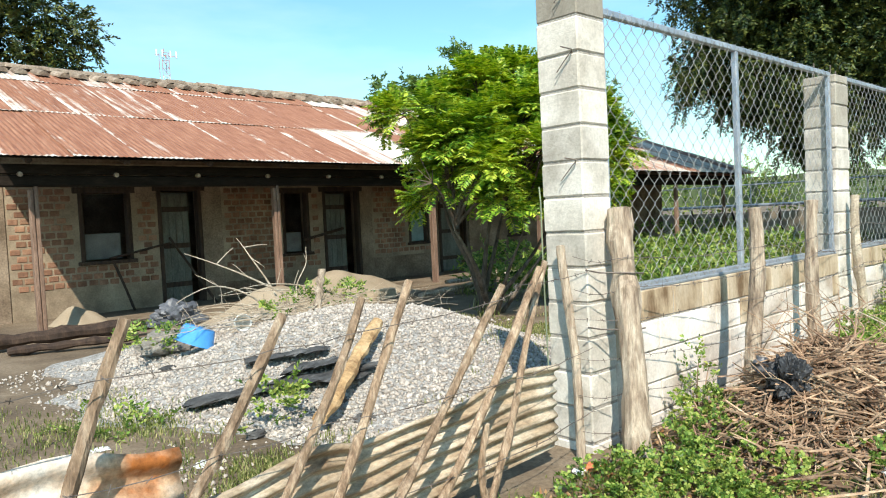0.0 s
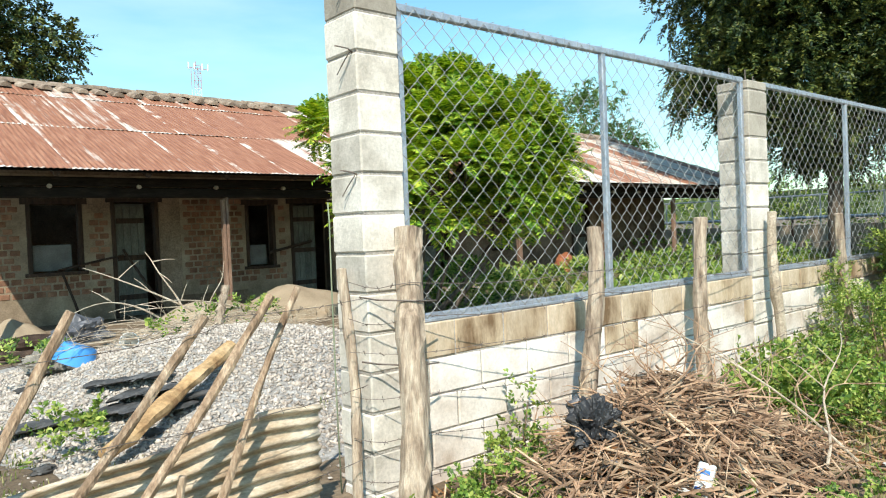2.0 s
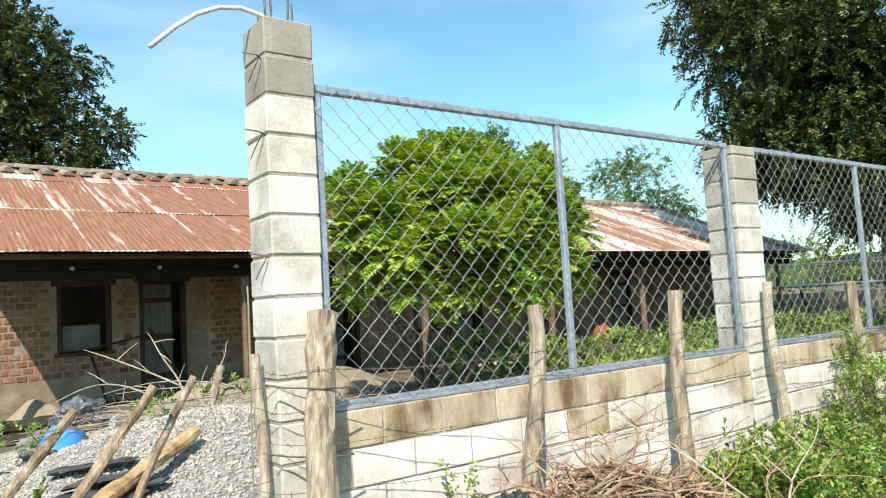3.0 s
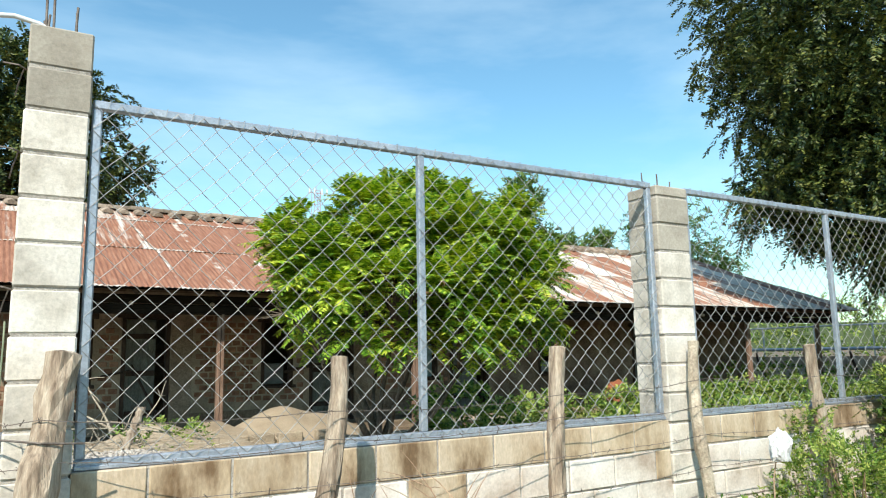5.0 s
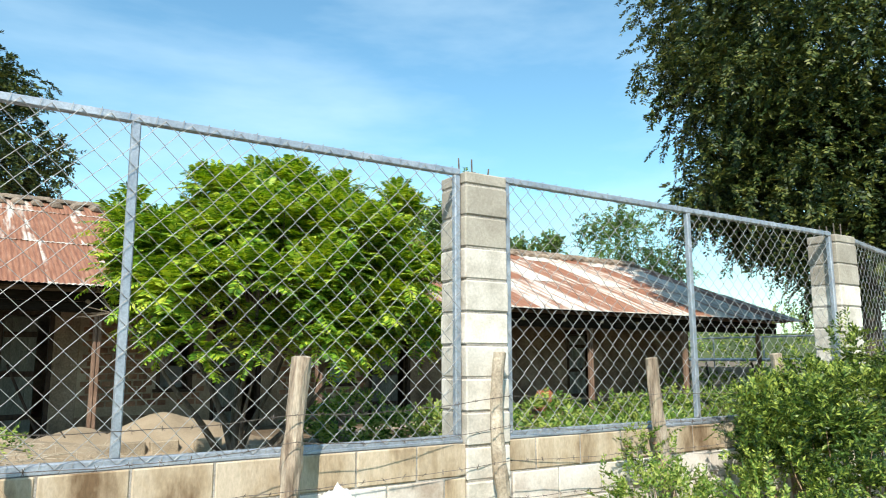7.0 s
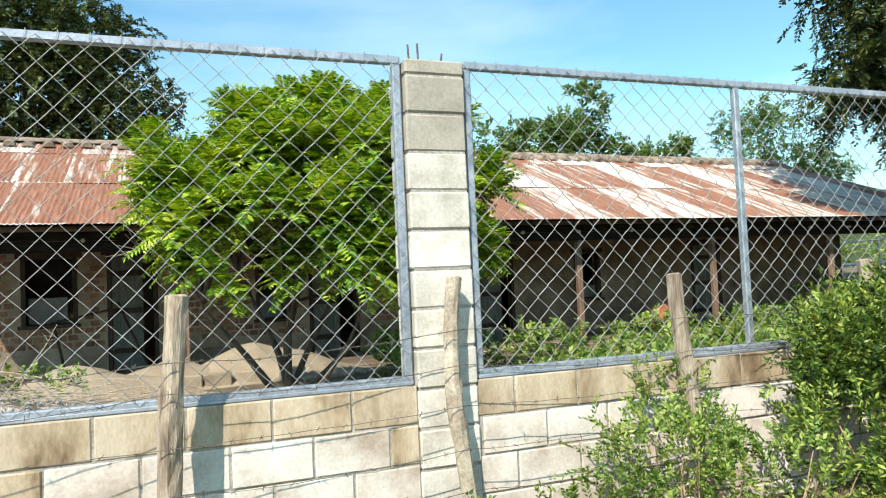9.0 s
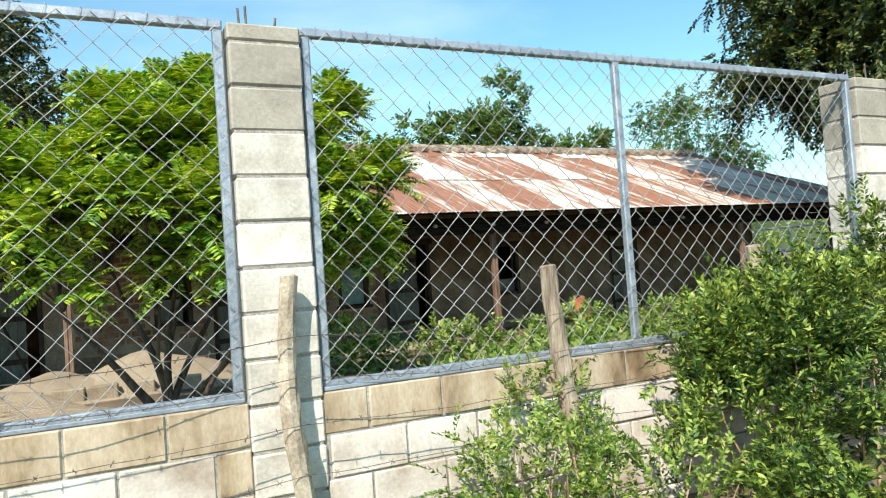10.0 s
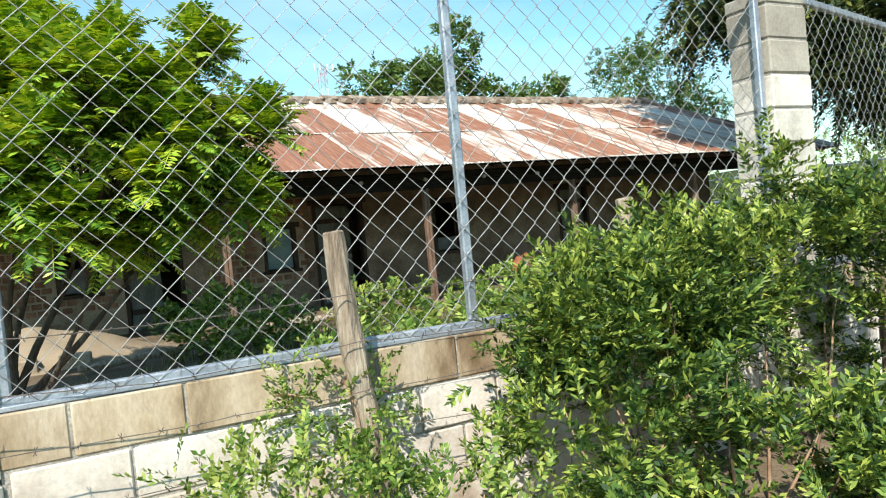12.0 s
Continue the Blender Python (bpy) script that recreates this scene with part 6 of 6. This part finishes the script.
def grass_field(label, areas, seed, high):
    """Grass blades: one narrow bent blade each, thicker in tufts."""
    nr = np.random.default_rng(seed)
    P = []
    for (cx, cy), (rx, ry), n in areas:
        k = max(1, n // 30)
        c = np.stack([nr.normal(cx, rx * 0.5, k), nr.normal(cy, ry * 0.5, k)], axis=1)
        q = (c[:, None, :] + nr.normal(0, 0.09, (k, 30, 2))).reshape(-1, 2)
        P.append(q)
    P = np.concatenate(P)
    n = len(P)
    z = np.array([ground_height(x, y) + max(0.0, pile_height(x, y) if 2 < x < 7.6 and 3 < y < 9 else 0.0) for x, y in P])
    B = np.column_stack([P, z])
    a = nr.uniform(0, 6.28, n)
    h = nr.uniform(0.4, 1.2, n) * high
    lean = nr.uniform(0.2, 0.9, n) * h
    dx = np.stack([np.cos(a), np.sin(a), np.zeros(n)], axis=1)
    sx = np.stack([-np.sin(a), np.cos(a), np.zeros(n)], axis=1) * (0.0035 + high * 0.01)
    up = np.array([0, 0, 1.0])
    p0, p1 = B - sx, B + sx
    p2 = B + dx * (lean * 0.35)[:, None] + up * (h * 0.65)[:, None] + sx * 0.7
    p3 = B + dx * (lean * 0.35)[:, None] + up * (h * 0.65)[:, None] - sx * 0.7
    p4 = B + dx * lean[:, None] + up * (h * 0.95)[:, None]
    v = np.stack([p0, p1, p2, p3, p3, p2, p4, p4 + sx * 0.1], axis=1).reshape(-1, 3)
    f = np.arange(len(v)).reshape(-1, 4)
    tagged(part("grass", mesh_of("grass", v, f), "grass"), label, "grass", kind="stuff")


grass_field("short grass tufts on the trodden yard", [((2.2, 5.4), (0.6, 0.7), 1300), ((2.5, 3.7), (0.5, 0.35), 2200), ((1.6, 6.2), (1.0, 1.0), 1500), ((1.4, 4.3), (1.4, 0.8), 1800), ((5.8, 3.6), (1.2, 0.7), 3000), ((6.8, 5.4), (0.8, 1.2), 2600), ((9.5, 5.0), (3.0, 2.0), 6000)], 81, 0.05)
grass_field("grass and small weeds along the street side", [((3.3, 2.1), (0.7, 0.3), 1200), ((2.2, 2.3), (1.0, 0.2), 900), ((4.2, 1.2), (1.0, 0.5), 900), ((7.0, 1.2), (1.6, 0.8), 7000), ((9.5, 0.6), (2.5, 0.6), 8000), ((13.0, 0.6), (3.0, 1.0), 6000), ((5.8, 2.2), (0.8, 0.3), 2500)], 83, 0.055)
grass_field("long grass in the far yard", [((15.0, 7.5), (5.0, 2.0), 9000), ((21.0, 9.0), (5.0, 3.0), 7000), ((27.0, 10.0), (3.0, 5.0), 4000)], 85, 0.22)

# ---- far side: boundary wall with pipe rail, mast, hills ----
fw = thing("wall_far", "pale low boundary wall with a pipe fence far across the yard", "wall", kind="structure")
Geo().box(31.0, 31.18, 2.9, 34.0, -0.1, 1.0, 0.01).ob("wall_face", "plaster", fw)
Geo().tube([(30.98, 2.9, 1.28), (30.98, 34.0, 1.28)], 0.06, 8).ob("pipe_rail", "steel", fw, label="pale blue-grey pipe rail")
Geo().tube([(31.05, 2.9, 2.15), (31.05, 34.0, 2.15)], 0.03, 8).ob("pipe_rail", "steel", fw)
for k in range(14):
    y = 4.0 + 2.2 * k
    Geo().tube([(31.05, y, 0.9), (31.05, y, 2.2)], 0.03, 8).ob("pipe_post", "steel", fw)
for k in range(7):
    y = 7.5 + 1.9 * k
    tagged(gnarled((30.6, y, -0.05), (30.5, y + 0.15, 1.2), 0.05, 0.04, rng_t, wobble=0.05).ob("fence_post", "wood_dark"), "crooked dark wooden post before the far wall", "fence post", "posts before the far wall")
yard_weeds("hedge of yellow-green bushes beyond the far wall", [((34.0, 8.0, 1.6), (1.5, 4.0, 1.4), 420), ((34.5, 16.0, 1.8), (1.6, 4.5, 1.5), 420), ((34.0, 25.0, 1.8), (1.6, 5.0, 1.6), 420), ((27.5, 20.5, 1.2), (1.8, 1.6, 1.2), 220), ((30.0, 1.0, 1.2), (3.0, 1.6, 1.2), 300)], 87, 0.17, 0.075, 0.5, 13)


def build_mast():
    m = thing("radio_mast", "red and white lattice radio mast far beyond the house", "mast", (53.6, 119.7, 0))
    H, w = 31.6, 0.6
    for band in range(8):
        g = Geo()
        z0, z1 = H * band / 8, H * (band + 1) / 8
        for sx, sy in ((-1, -1), (1, -1), (1, 1), (-1, 1)):
            g.tube([(sx * w, sy * w, z0), (sx * w, sy * w, z1)], 0.05, 4)
        for k in range(3):
            a, b = z0 + (z1 - z0) * k / 3, z0 + (z1 - z0) * (k + 1) / 3
            g.tube([(-w, -w, a), (w, -w, b)], 0.03, 4)
            g.tube([(w, -w, a), (-w, -w, b)], 0.045, 4)
            g.tube([(-w, -w, b), (w, -w, b)], 0.045, 4)
        g.ob("lattice_section", "mast_red" if band % 2 else "mast_white", m)
    for x in (-1.7, -0.7, 0.7, 1.7):
        g = Geo().box(x - 0.12, x + 0.12, -1.1, -0.95, H - 0.9, H + 0.3, 0.03)
        g.ob("panel_antenna", "mast_white", m)
    Geo().tube([(-1.9, -0.9, H - 0.6), (1.9, -0.9, H - 0.6)], 0.06, 4).ob("antenna_bar", "mast_red", m)
    Geo().tube([(0, 0, H), (0, 0, H + 0.8)], 0.05, 4).ob("whip", "mast_red", m)


build_mast()
hv, hf = [], []
for j in range(2):
    for k in range(61):
        a = radians(-60 + k * 3)
        R = 420 + 40 * math.sin(k)
        z = -5 if j == 0 else 16 + 9 * noise.noise((k * 0.22, 1, 0)) + 4 * noise.noise((k * 0.9, 5, 0))
        hv.append((R * math.cos(a) + 5, R * math.sin(a) * 1.0 + 60, z))
for k in range(60):
    hf.append((k, k + 1, 62 + k, 61 + k))
tagged(part("backdrop_hills", mesh_of("backdrop_hills", hv, hf, True), "hill"), "low wooded hills in the distance", "hills", kind="structure")
shed = thing("far_shed", "small distant shed with a faded blue sheet roof", "shed", (46.0, 6.9, 0))
Geo().box(-1.8, 1.8, -1.6, 1.6, 0.0, 2.2, 0.02).ob("wall", "mud", shed)
Geo().add([(-2.2, -2.0, 2.15), (2.2, -2.0, 2.15), (2.2, 2.0, 2.9), (-2.2, 2.0, 2.9), (-2.2, -2.0, 2.22), (2.2, -2.0, 2.22), (2.2, 2.0, 2.97), (-2.2, 2.0, 2.97)],
          [(3, 2, 1, 0), (4, 5, 6, 7), (0, 1, 5, 4), (1, 2, 6, 5), (2, 3, 7, 6), (3, 0, 4, 7)]).ob("roof", "blue", shed, label="faded blue sheet roof")
g = Geo().tube([(24.5, 33.0, 0), (24.5, 33.0, 8.0)], 0.12, 8)
g.box(23.7, 25.3, 32.95, 33.05, 7.4, 7.55)
tagged(g.ob("utility_pole", "board"), "grey utility pole behind the house", "utility pole")

# ---- adobe bricks of the house front ----
BW, BH = 0.172, 0.117
bv, bf = chamfered(BW - 0.030, 0.03, BH - 0.028, 0.008)
BRICK_ME = mesh_of("brick", bv, bf)
rest = Geo()
rng_k = random.Random(77)
front = next(c for c in house.children if c.name.startswith("wall_front"))
count = 0
PLAIN = [(HX0, 3.42), (6.62, 7.0), (10.30, 10.62)]
z = 0.56
row = 0
while z < 2.5:
    x = 3.43 + (0.0 if row % 2 else BW / 2)
    while x < 12.55:
        xc = x + BW / 2
        clear = all(not (a - 0.11 < xc < b + 0.11 and c - 0.12 < z < d + 0.16) for a, b, c, d in OPEN)
        clear = clear and all(not (a - 0.09 < xc < b + 0.09) for a, b in PLAIN) and not (10.5 < xc and z < 0.66) and not (5.3 < xc < 5.9 and z > 1.85)
        if clear and rng_k.random() < 0.96:
            dx, dz, rot = rng_k.uniform(-.006, .006), rng_k.uniform(-.006, .006), rng_k.uniform(-1.2, 1.2)
            yb = WALL_Y - 0.004 + rng_k.uniform(-.004, .004)
            if count < 300:
                o = part("brick", BRICK_ME, "brick", front)
                o.matrix_local = pose(xc + dx, yb, z + dz, 0, rot, 0)
                count += 1
            else:
                v, f = bv, bf
                rest.add([(p[0] + xc + dx, p[1] + yb, p[2] + z + dz) for p in v], f)
        x += BW
    z += BH
    row += 1
tagged(rest.ob("bricks", "bricks", front), kind="stuff")
BED = [h for h in OPEN if h[1] < 12.5]
part("mortar_bed", wall_with_openings(3.42, 12.5, WALL_Y - 0.010, WALL_Y - 0.002, 0.05, 2.55, BED), "mortar_mud", front, "pale mud mortar between the bricks")
